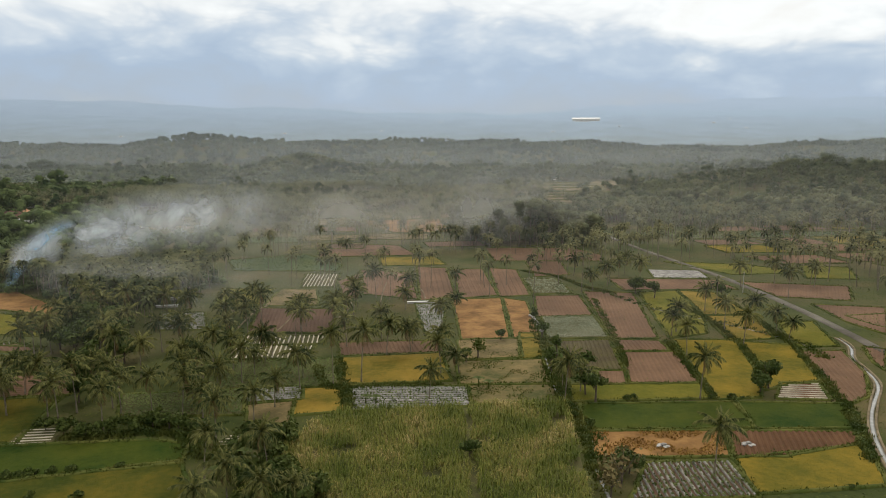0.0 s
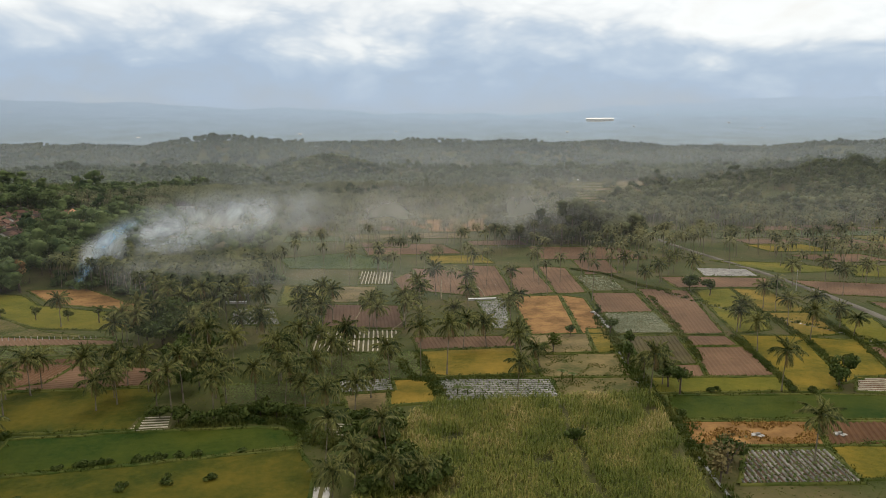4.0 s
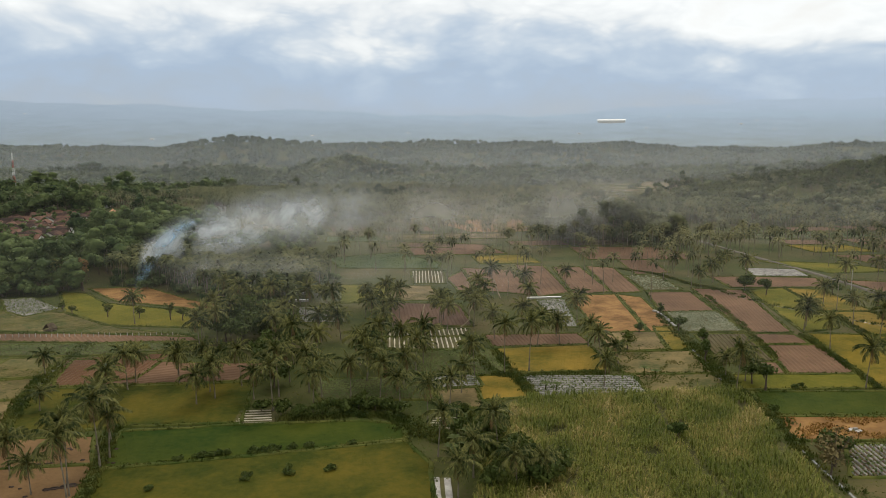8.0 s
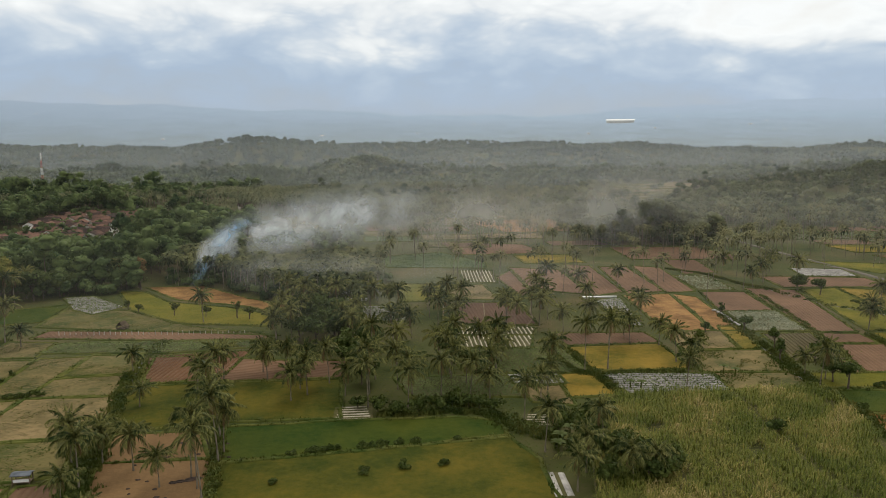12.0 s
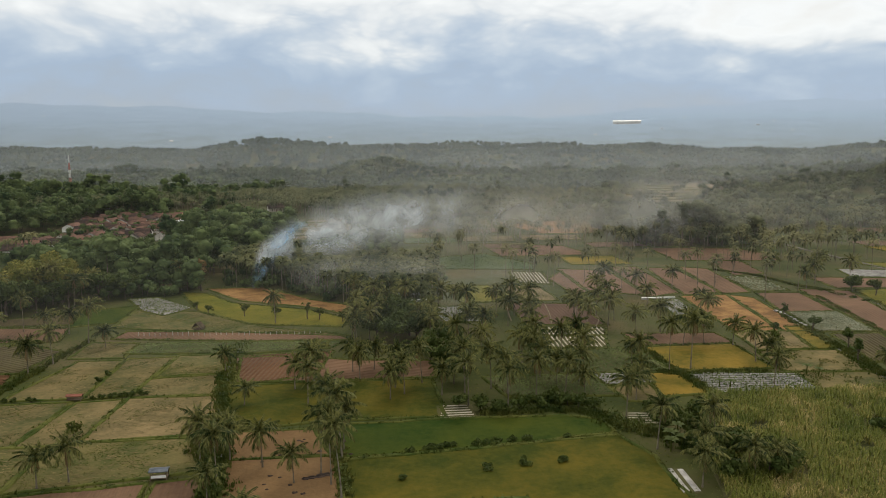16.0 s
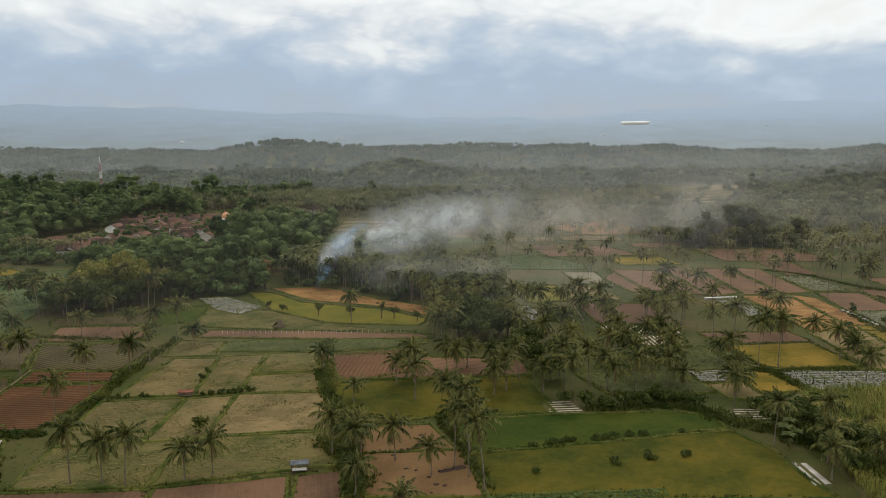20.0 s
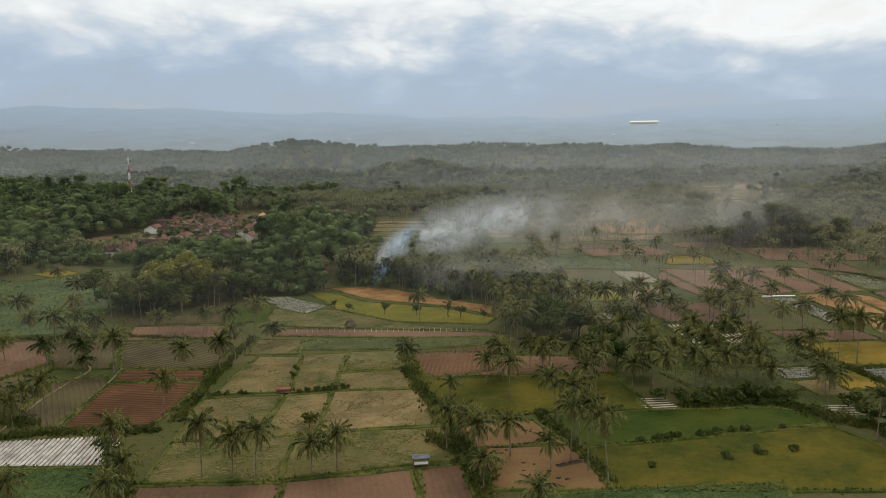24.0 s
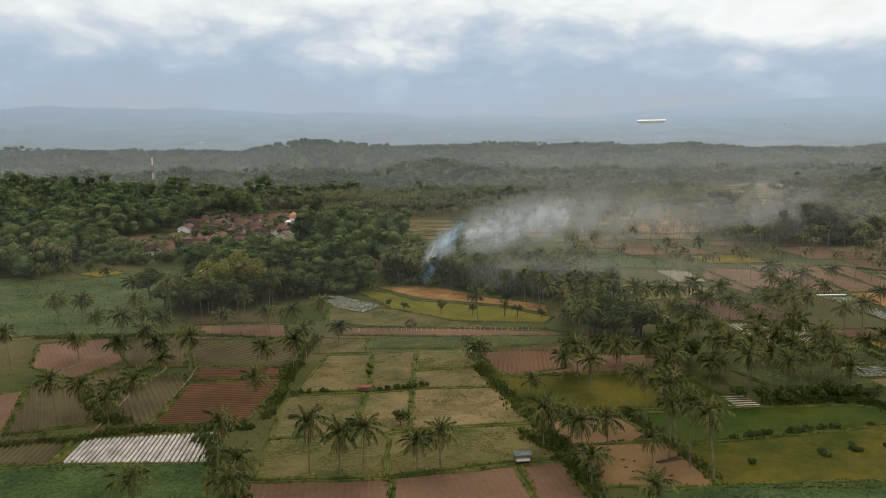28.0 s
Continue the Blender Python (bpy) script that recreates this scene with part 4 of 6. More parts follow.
def ditch(points, lush):
    ob = thing("irrigation_ditch", "narrow wet irrigation ditch overgrown with grass", "ditch", "ditches")
    V, F, C, N = strip_mesh(points, 0.55, 0.12, 0.2)
    put("ditch_water", quick("ditch_water", V, F, WATER, True), ob)
    k = np.repeat(C, 14, 0)
    B = np.c_[k + np.repeat(N, 14, 0) * rng.choice([-1, 1], len(k))[:, None] * rng.uniform(1.2, 4.5, len(k))[:, None] + rng.normal(0, 0.7, k.shape), np.full(len(k), 0.2)]
    put("bank_grass", quick("bank_grass", *blades(B, 0.6 * lush, 0.16, 4, 0.8), GRASS), ob, kind="stuff")
    B = B[rng.uniform(size=len(B)) < 0.12]
    S = np.repeat(B, 12, 0) + np.abs(rng.normal(0, 1, (12 * len(B), 3))) * np.array([0.4, 0.4, 0.45])
    put("bank_shrub", quick("bank_shrub", *leaves(S, 0.2), SHRUB), ob, kind="stuff")


def hedge(points, wide, high):
    ob = thing("hedgerow", "overgrown green hedgerow of shrubs and grass along fields", "hedge", "hedgerows")
    P = np.array(points, float)
    s = rng.uniform(0, len(P) - 1, 90 * (len(P) - 1))
    C = np.c_[np.interp(s, np.arange(len(P)), P[:, 0]), np.interp(s, np.arange(len(P)), P[:, 1])] + rng.normal(0, wide / 3.6, (len(s), 2))
    C = np.c_[C, np.zeros(len(C))]
    put("hedge_grass", quick("hedge_grass", *blades(np.repeat(C, 3, 0) + rng.normal(0, 0.5, (3 * len(C), 3)) * [1, 1, 0], 0.7, 0.17, 4, 0.8), GRASS), ob, kind="stuff")
    B = C[::4]
    d = rng.normal(size=(34 * len(B), 3))
    d /= np.linalg.norm(d, axis=1)[:, None]
    d[:, 2] = np.abs(d[:, 2])
    k = np.repeat(rng.uniform(0.4, 1.25, len(B)), 34)[:, None]
    put("hedge_shrubs", quick("hedge_shrubs", *leaves(np.repeat(B, 34, 0) + d * k * [0.9, 0.9, high] * rng.uniform(0.6, 1.1, (len(d), 1)), 0.2, out=d), SHRUB), ob, kind="stuff")


hedge([(-159, 187.5), (-160.5, 162), (-161, 143), (-161.5, 126.5)], 1.5, 0.8)
hedge([(-115.5, 156), (-111.5, 139.5), (-107, 120.5), (-105.5, 107), (-103.5, 90.5)], 1.8, 1.0)
hedge([(-240.5, 192.5), (-219.5, 191.5), (-197.5, 192.5), (-171.5, 186.5)], 1.5, 1.2)
hedge([(-208, 116.5), (-194.5, 118), (-185.5, 122), (-175.5, 122), (-163.5, 121.5)], 1.8, 1.3)
hedge([(-172.5, 119), (-167.5, 111), (-163, 102), (-159.5, 94)], 3.5, 2.2)
hedge([(-204.5, 143), (-195, 129), (-189, 126)], 3.0, 2.4)
hedge([(-21, 125), (-18.5, 116.5), (-18, 106.5), (-17.5, 94.5)], 4.0, 2.2)
hedge([(-57.5, 127), (-51, 127), (-44.5, 128), (-35, 125.5)], 1.5, 1.4)
hedge([(-88.5, 126), (-85, 111.5), (-82.5, 95.5)], 1.3, 1.3)
hedge([(-111, 116), (-106, 107), (-102, 97)], 3.0, 1.6)
hedge([(-15.5, 163.5), (-13, 149.5), (-8.5, 147.5), (12, 147.5)], 1.3, 0.8)
hedge([(-10.5, 168.5), (-8.5, 146.5), (-7, 134)], 1.6, 1.0)
hedge([(42.5, 180), (40.5, 156.5), (37, 138.5), (35.5, 121), (32.5, 101.5)], 0.88, 0.91)
hedge([(97, 213.5), (96, 192), (92.5, 169.5), (86, 147.5)], 0.77, 0.7)
hedge([(111, 197), (105.5, 168), (98.5, 146), (92, 129)], 0.88, 0.77)
hedge([(71, 224.5), (62, 178), (56.5, 155)], 0.88, 0.77)
hedge([(74.5, 174), (71, 153), (67.5, 135)], 0.66, 0.63)
hedge([(92, 127.5), (86, 115.5), (79, 102.5)], 1.38, 1.12)
hedge([(58.5, 277.5), (69, 264.5), (74.5, 242.5), (80.5, 232.5)], 0.83, 0.77)
hedge([(-36.5, 124), (-30.5, 118.5), (-23.5, 111.5), (-20, 103.5)], 5.0, 2.5)
hedge([(-50, 134.5), (-42.5, 131.5), (-36.5, 131.5)], 2.5, 1.8)
ditch([(-116, 182), (-115.5, 165), (-113.5, 152), (-112, 141), (-110, 128), (-106, 115), (-104.5, 107), (-103, 92), (-101, 80)], 1.1)
ditch([(45, 198), (43.5, 190), (41.5, 175), (38, 155), (36.2, 142), (36, 130), (36, 118), (33, 104), (31, 84)], 1.1)
ditch([(78, 236), (84, 212), (98, 190), (108, 170), (106, 156)], 0.9)


# ---- coconut palms ----
def frond(length, rise, bend, seed):
    """A palm leaf that runs out along +x: a bent rib with leaflets that hang to both sides."""
    r = np.random.default_rng(seed)
    n = 16
    s = np.linspace(0, 1, n)
    e = rise - bend * s ** 1.3
    x = np.concatenate([[0], np.cumsum(np.cos(e[1:])) / (n - 1)]) * length
    z = np.concatenate([[0], np.cumsum(np.sin(e[1:])) / (n - 1)]) * length
    twist = r.normal(0, 0.25)
    V, F = [], []
    w = 0.07 * (1 - 0.8 * s)
    for i in range(n):
        V += [(x[i], -w[i], z[i]), (x[i], 0, z[i] + w[i]), (x[i], w[i], z[i])]
    for i in range(n - 1):
        a, b = 3 * i, 3 * i + 3
        F += [(a, a + 1, b + 1), (a, b + 1, b), (a + 1, a + 2, b + 2), (a + 1, b + 2, b + 1)]
    for i in range(2, n):
        span = length / n
        L = 1.05 * (math.sin(math.pi * (0.12 + 0.8 * s[i])) ** 0.7) * r.uniform(0.75, 1.15)
        for side in (-1, 1):
            hang = 0.75 + 0.5 * s[i] + r.normal(0, 0.16) + side * twist
            c, d = math.cos(e[i]), math.sin(e[i])
            f = 0.45
            out = np.array([f * c, side * math.cos(hang) * 0.9, f * d - math.sin(hang) * 0.85]) * L
            b0 = np.array([x[i] - span * 0.62 * c, 0, z[i] - span * 0.5 * d])
            b1 = np.array([x[i] + span * 0.62 * c, 0, z[i] + span * 0.5 * d])
            k = len(V)
            V += [tuple(b0), tuple(b1), tuple((b0 + b1) / 2 + out)]
            F.append((k, k + 1, k + 2))
    return np.array(V), np.array(F)


FRONDS = []
for i, (L, rise, bend) in enumerate([(2.9, 1.4, 0.5), (3.3, 1.15, 1.1), (3.6, 0.8, 1.5), (3.6, 0.4, 1.5), (3.4, 0.0, 1.3), (2.9, -0.5, 0.9)]):
    FRONDS.append(frond(L, rise, bend, i))
FROND_MESH = [quick("frond", v, f, FROND) for v, f in FRONDS]
DRY_MESH = quick("dry_frond", *frond(3.0, -0.7, 0.8, 9), DRYFROND)


def crown_plan(seed, count):
    """Which leaf goes where: (kind, turn, tip)."""
    r = np.random.default_rng(seed)
    return [(min(5, int(6 * (i + 0.5) / count)), i * 2.4 + r.normal(0, 0.22), r.normal(0, 0.12)) for i in range(count)]


def trunk_mesh(h, seed):
    r = np.random.default_rng(seed)
    n = 9
    s = np.linspace(0, 1, n)
    bx, by = r.normal(0, 0.05 * h, 2)
    path = np.c_[bx * s ** 1.6, by * s ** 1.6, s * h]
    V, F = tube(path, 0.088 + 0.08 * (1 - s) ** 6 - 0.02 * s, 8)
    return V, F, path[-1]


def nut():
    bm = bmesh.new()
    bmesh.ops.create_icosphere(bm, subdivisions=1, radius=0.16, matrix=Matrix.Diagonal((1, 1, 1.25, 1)))
    me = bpy.data.meshes.new("coconut")
    bm.to_mesh(me)
    bm.free()
    me.materials.append(NUT)
    return me


NUT_MESH = nut()


def build_palm(h, seed, split):
    ob = thing("coconut_palm", "tall slender coconut palm with drooping green fronds" if h > 9 else "young coconut palm with arching green fronds", "palm tree", "coconut palms")
    V, F, top = trunk_mesh(h, seed)
    put("trunk", quick("trunk", V, F, TRUNK, True), ob)
    for i in range(4):
        c = put("coconut", NUT_MESH, ob)
        c.location = Vector(top) + Vector((0.3 * math.cos(i * 1.7), 0.3 * math.sin(i * 1.7), -0.25 - 0.08 * (i % 2)))
    base = Matrix.Translation(top)
    if split:
        for kind, turn, tip in crown_plan(seed, 27):
            f = put("frond", FROND_MESH[kind], ob)
            f.matrix_basis = base @ Euler((0, tip, turn)).to_matrix().to_4x4()
    else:
        put("crown", quick("crown", *crown_mesh(seed, 27, top), FROND), ob)
    for k in range(2):
        f = put("dry_frond", DRY_MESH, ob, "withered brown hanging frond")
        f.matrix_basis = base @ Euler((0, 0.3, seed + k * 1.7)).to_matrix().to_4x4()
    return ob


def crown_mesh(seed, count, top, every=1):
    pieces = []
    for kind, turn, tip in crown_plan(seed, count):
        v, f = FRONDS[kind]
        m = np.array(Euler((0, tip, turn)).to_matrix())
        pieces.append((v @ m.T + np.array(top), f))
    return merge(pieces)


PALMS = {}


def palm(x, y, h, near):
    hh = min((6, 8, 10, 12, 14), key=lambda q: abs(q - h))
    key = (hh, rng.integers(0, 2), near)
    k = h / hh * rng.uniform(0.95, 1.05)
    m = pose(x, y, 0, 0, 0, rng.uniform(0, 360)) @ Matrix.Diagonal((min(1.4, max(1.0, 1.16 + 0.045 * (h - 7))) * rng.uniform(0.92, 1.08),) * 2 + (k, 1))
    if key not in PALMS:
        PALMS[key] = build_palm(hh, int(hh * 10 + key[1] * 3 + near), near)
        PALMS[key].matrix_basis = pose(x, y, 0)
    else:
        ob = copy_thing(PALMS[key], pose(0, 0, 0))
        ob.matrix_basis = m


def palms(text):
    v = [int(q) for q in text.split()]
    for x, y, h in zip(v[::3], v[1::3], v[2::3]):
        palm(x, y, h, y < 150)


palms("-275 269 9  -272 256 9  -265 285 6  -265 263 9  -255 276 5  -247 220 5  -241 207 8  -238 219 5  -235 169 9  -233 206 8  -228 233 8  -223 192 6  -218 170 6  -216 205 8")
palms("-214 188 7  -211 228 9  -208 212 12  -208 190 8  -205 165 6  -204 129 9  -201 170 7  -201 186 7  -200 132 6  -198 218 13  -197 207 11  -196 230 10  -195 164 6  -193 131 6")
palms("-192 154 5  -191 123 7  -190 234 13  -187 193 6  -186 126 9  -186 158 9  -182 199 11  -180 233 9  -180 241 9  -180 227 10  -175 199 5  -174 89 6  -168 196 6  -165 104 8")
palms("-164 128 9  -164 144 10  -161 159 7  -159 167 8  -159 87 6  -159 94 6  -158 185 11  -154 256 9  -152 181 5  -149 101 9  -144 101 7  -140 100 8  -131 101 5  -127 103 6")
palms("-115 157 5  -111 203 8  -108 109 7  -106 135 4  -105 114 5  -103 100 8  -103 109 6  -103 94 5  -97 106 6  -97 144 6  -96 85 5  -93 151 7  -93 135 8  -93 146 8")
palms("-91 100 5  -89 218 10  -87 195 9  -87 186 6  -87 103 10  -86 180 9  -86 118 10  -85 155 6  -85 174 8  -85 99 13  -84 108 11  -84 112 8  -83 149 7  -83 94 11")
palms("-82 207 10  -82 180 9  -80 156 6  -80 187 9  -78 202 9  -76 136 6  -75 143 5  -75 151 6  -73 139 8  -72 205 10  -69 146 8  -68 178 9  -66 186 9  -66 169 9")
palms("-65 138 6  -62 205 9  -60 131 10  -60 139 10  -60 161 9  -59 148 8  -56 209 8  -55 179 8  -54 159 8  -54 201 9  -54 141 9  -54 191 6  -52 130 8  -51 137 8")
palms("-50 181 7  -45 136 8  -44 159 7  -44 215 6  -42 151 9  -42 194 8  -42 147 7  -40 167 8  -40 157 7  -39 177 8  -39 135 8  -39 143 6  -38 216 8  -38 207 6")
palms("-36 192 8  -35 134 5  -34 203 9  -34 160 8  -34 143 7  -31 153 8  -30 122 8  -29 108 8  -29 158 5  -28 168 7  -27 94 6  -27 172 5  -25 131 6  -24 100 6")
palms("-23 189 8  -22 138 6  -22 194 8  -21 185 8  -21 199 8  -19 107 8  -18 95 6  -18 148 8  -18 155 5  -14 96 5  -13 203 8  -13 191 8  -11 149 12  -9 178 8")
palms("-9 198 8  -8 212 8  -7 222 8  -5 151 11  -1 235 9  0 184 7  1 170 8  7 171 7  8 217 6  8 179 5  9 139 6  10 234 7  13 155 8  14 169 6")
palms("17 154 5  17 191 8  23 210 5  27 244 6  36 134 9  38 143 5  41 140 5  51 101 8  64 133 9  74 161 8  75 238 6  76 265 7  78 179 6  81 183 7")
palms("83 246 7  93 241 9  93 262 6  93 169 8  95 183 8  97 267 7  100 205 7  107 189 7  108 173 5  108 179 6  129 237 8  136 219 9  144 241 8  155 234 8")


# ---- broadleaf trees and shrubs ----
def crown_points(n, r, h, lumps, seed):
    """Leaf places on the outside of several lumps."""
    q = np.random.default_rng(seed)
    c = q.normal(0, 0.42, (lumps, 3)) * [r, r, h * 0.5]
    c[:, 2] = np.abs(c[:, 2]) * 1.1
    k = q.integers(0, lumps, n)
    d = q.normal(size=(n, 3))
    d /= np.linalg.norm(d, axis=1)[:, None]
    P = c[k] + d * (q.uniform(0.55, 1.0, n) * r * 0.55)[:, None] * [1, 1, 0.75]
    return P, d


def tree(x, y, h, r, leaf=None, label="dense dark green broadleaf tree", sparse=1.0, name="tree", category="tree", group="broadleaf trees"):
    ob = thing(name, label, category, group, at=(x, y, 0))
    seed = int(abs(x * 31 + y * 7)) + 1
    q = np.random.default_rng(seed)
    bole = [tube(np.c_[q.normal(0, 0.02 * h, 5).cumsum(), q.normal(0, 0.02 * h, 5).cumsum(), np.linspace(-0.1, h * 0.7, 5)], np.linspace(0.035 * h, 0.012 * h, 5), 7)]
    for i in range(6):
        a, z0 = i * 2.4 + q.normal(0, 0.3), h * q.uniform(0.25, 0.5)
        e = np.array([math.cos(a) * r * 0.6, math.sin(a) * r * 0.6, h * q.uniform(0.6, 0.85)])
        s = np.array([0, 0, z0])
        put("limb", quick("limb", *tube([s, (s + e) / 2 + [0, 0, -0.04 * h], e], (0.016 * h, 0.011 * h, 0.005 * h), 5), BARK, True), ob)
    put("trunk", quick("trunk", *merge(bole), BARK, True), ob)
    n = int((70 * r * r + 150 * r) * sparse + 50)
    P, D = crown_points(n, r, h * 0.6, 9, seed)
    P = P + [0, 0, h * 0.55]
    P[:, 2] = np.maximum(P[:, 2], h * 0.12)
    put("crown", quick("crown", *leaves(P, 0.28 + 0.03 * r, out=D), leaf or TREE), ob)
    return ob


def bush(x, y, r, h, label="round dark green bush on the rice bund", leaf=None):
    seed = int(abs(x * 17 + y * 5)) + 2
    ob = thing("bush", label, "bush", "bushes", at=(x, y, 0))
    P, D = crown_points(int(320 * r + 100), r, h * 0.7, 6, seed)
    P[:, 2] = np.clip(P[:, 2] + h * 0.35, 0.05, h * 1.2)
    put("leaves", quick("leaves", *leaves(P, 0.13 + 0.03 * r, out=D), leaf or SHRUB), ob)
    put("stem", quick("stem", *tube([(0, 0, -0.1), (0.05, 0, h * 0.5), (0.1, 0.05, h * 0.8)], (0.06, 0.04, 0.02), 5), BARK), ob)


def banana(x, y, h):
    ob = thing("banana_plant", "banana plant with broad torn green leaves", "banana plant", "banana plants", at=(x, y, 0))
    put("stem", quick("stem", *tube([(0, 0, -0.1), (0.05, 0, h * 0.5), (0.08, 0.02, h * 0.65)], (0.16, 0.12, 0.07), 7), GRASS, True), ob)
    for i in range(7):
        a, L = i * 2.4, 0.6 * h
        V = []
        for s, w in ((0, 0.06), (0.3, 0.3), (0.65, 0.32), (1, 0.04)):
            c = np.array([math.cos(a) * L * s * 0.8, math.sin(a) * L * s * 0.8, h * 0.62 + L * (0.75 * s - 0.6 * s * s)])
            q = np.array([-math.sin(a), math.cos(a), 0]) * w
            V += [c - q, c + [0, 0, -0.06], c + q]
        F = [f for k in range(3) for f in ((3 * k, 3 * k + 1, 3 * k + 4, 3 * k + 3), (3 * k + 1, 3 * k + 2, 3 * k + 5, 3 * k + 4))]
        put("leaf", quick("leaf", np.array(V), F, SHRUB), ob)


def off_road(x, y):
    line = np.array(sorted(ROADLINE, key=lambda p: p[1]))
    return np.abs(x - np.interp(y, line[:, 1], line[:, 0])) > 5


def meadow():
    """Rough grass and low weeds on the open ground between the fields."""
    P = scatter([(-330, 88), (175, 88), (260, 250), (-330, 250)], 1.2)
    for W in OPEN:
        P = P[~inside(P[:, :2], W)]
    P = P[off_road(P[:, 0], P[:, 1])]
    put("rough_grass", quick("rough_grass", *blades(P, 0.11, 0.16, 3, 3.4), GRASS), label="rough green grass between the fields", kind="stuff")["category"] = "grass"


for x, y, h, r in ((42, 134, 7.5, 2.3), (41.5, 138, 6, 2), (81, 137, 7, 2.6), (78, 135, 4.5, 2.4), (88, 232, 5.5, 3.4), (114, 222, 5, 2.5)):
    tree(x, y, h, r)
for x, y, h, r in ((-80, 181, 8, 4), (-75, 178, 9, 4.5), (-69, 177, 9, 4.6), (-66, 182, 9, 4.4), (-71, 186, 10, 4.6), (-78, 189, 10, 4.6), (-66, 162, 7, 3.6), (-64, 153, 7, 3.4), (-62, 145, 6, 3),
                   (-84, 198, 9, 4), (-74, 195, 10, 4.6), (-61, 170, 7, 3.6)):
    tree(x, y, h, r, label="dark green broadleaf tree in the grove")
for x, y, h, r in ((-20, 112, 5, 2.6), (-22, 106, 4.5, 2.5), (-17, 104, 5.5, 2.8), (-25, 116, 4, 2.2), (-15, 96, 5, 2.8), (-21, 97, 4, 2.4), (-11, 99, 4.5, 2.4), (-24, 124, 3.6, 2), (-18, 119, 4.6, 2.4)):
    tree(x, y, h, r, label="leafy green tree among the palms", leaf=SHRUB)
for x, y, h, r in ((-58, 128, 3, 1.9), (-54, 127, 2.6, 1.8), (-50, 127.5, 3.4, 1.6), (-46, 128, 3, 1.8), (-43, 130, 4, 1.5), (-40, 129, 3.4, 1.6), (-38, 128, 3.2, 1.8), (-35, 127, 3, 1.8), (-62, 130, 3, 1.6)):
    tree(x, y, h, r, leaf=SHRUB, label="bushy dark shrub at the field edge", name="shrub", category="shrub", group="shrubs at the field edge")
for x, y, r in ((-43.5, 114, 0.9), (-46.6, 104.3, 0.95), (-53.2, 103.6, 1.2), (-59.8, 102.1, 0.95), (-72, 110.2, 0.9), (-69, 110.8, 1.2), (-66.6, 111.2, 1.1), (-64.8, 111.8, 0.8), (-60.2, 112.0, 1.1),
                (-57.9, 112.3, 1.2), (-56.2, 112.6, 0.9), (-53.6, 113.2, 0.9), (-50.9, 113.6, 1.0), (-73.5, 100, 0.8)):
    bush(x, y, r, 1.15)
for x, y, h in ((-26, 110, 3.4), (-24.5, 108.5, 3), (-27, 107, 3.2), (-23.5, 113, 3.4), (20, 145, 3), (22, 143.5, 2.6), (-2, 137, 2.6), (-4, 138, 2.4)):
    banana(x, y, h)
tree(35, 99, 6.5, 3.2, leaf=STRAW, label="half-bare grey tree with thin dry leaves", sparse=0.08)
tree(38, 103, 4, 2.6, label="round leafy tree beside a bare one")
tree(32.5, 96, 5, 2.4, leaf=STRAW, label="thin dry-leaved tree at the cane edge", sparse=0.12)
tree(-134, 121, 3.2, 1.8, leaf=GRASS, label="thin young tree in the stubble field", sparse=0.35)
tree(23, 165, 5.5, 2.2, leaf=GRASS, label="thin light green tree by the fields", sparse=0.3)
tree(13.4, 110.5, 3.6, 1.5, label="dark leafy bush standing in the cane", name="bush", category="bush", group="")
tree(46, 152, 6, 1.7, label="slim dark tree at the ditch")
for x, y, h, r in ((42.5, 180, 5, 1.6), (44.7, 199, 3.6, 1.3), (42.2, 163.7, 6.5, 1.6), (38.2, 153.7, 6, 1.5), (91.5, 224, 6, 2.4), (19.8, 162, 4.5, 1.4), (31.3, 180, 3.4, 1.6)):
    tree(x, y, h, r, label="slim leafy tree on a field bund", sparse=0.7)
for x, y, r in ((36, 131, 1.1), (37.4, 122, 1.3), (35.6, 126, 1.0), (66, 132.4, 0.9), (70, 132, 0.9), (49, 134, 0.9), (50.5, 134.2, 0.8)):
    bush(x, y, r, 1.8, "dark leafy bush by the rice field")
for x, y, h, r in ((-196, 232, 17, 6.5), (-189, 238, 17, 6), (-203, 240, 16, 6), (-193, 246, 17, 6)):
    tree(x, y, h, r, leaf=BAMBOO, label="tall yellowing bamboo clump", name="bamboo_clump", category="bamboo", group="bamboo clumps")
for x, y, h, r in ((-146, 254, 13, 2.6), (-148.5, 257, 12, 2.4)):
    tree(x, y, h, r, leaf=RUST, label="rust-brown dying bamboo clump", name="bamboo_clump", category="bamboo", group="bamboo clumps")
for x, y, h, r in ((-122, 212, 4.5, 1.6), (-112, 210, 4, 1.4), (-98, 206, 5, 1.7), (-134, 216, 3.5, 1.2), (-139, 221, 3.4, 1.2), (-102, 207, 6, 1.2), (-91, 203, 3.5, 1.4)):
    tree(x, y, h, r, leaf=GRASS, label="small thin tree on the field bund", sparse=0.4)
for x, y, h, r in ((-213, 236, 8, 3.4), (-204, 231, 10, 3.8), (-202, 239, 12, 4.2), (-216, 229, 9, 4.6), (-197, 245, 11, 3.4), (-189, 250, 8, 3.8), (-212, 254, 10, 4.2), (-225, 241, 12, 4.6), (-208, 221, 10, 4.6), (-203, 217, 11, 4.6), (-197, 219, 12, 5), (-190, 223, 11, 4.6), (-183, 230, 11, 4.6), (-176, 238, 11, 4.4), (-170, 246, 10, 4.4)):
    tree(x, y, h, r, label="dark green broadleaf tree at the wood's edge")
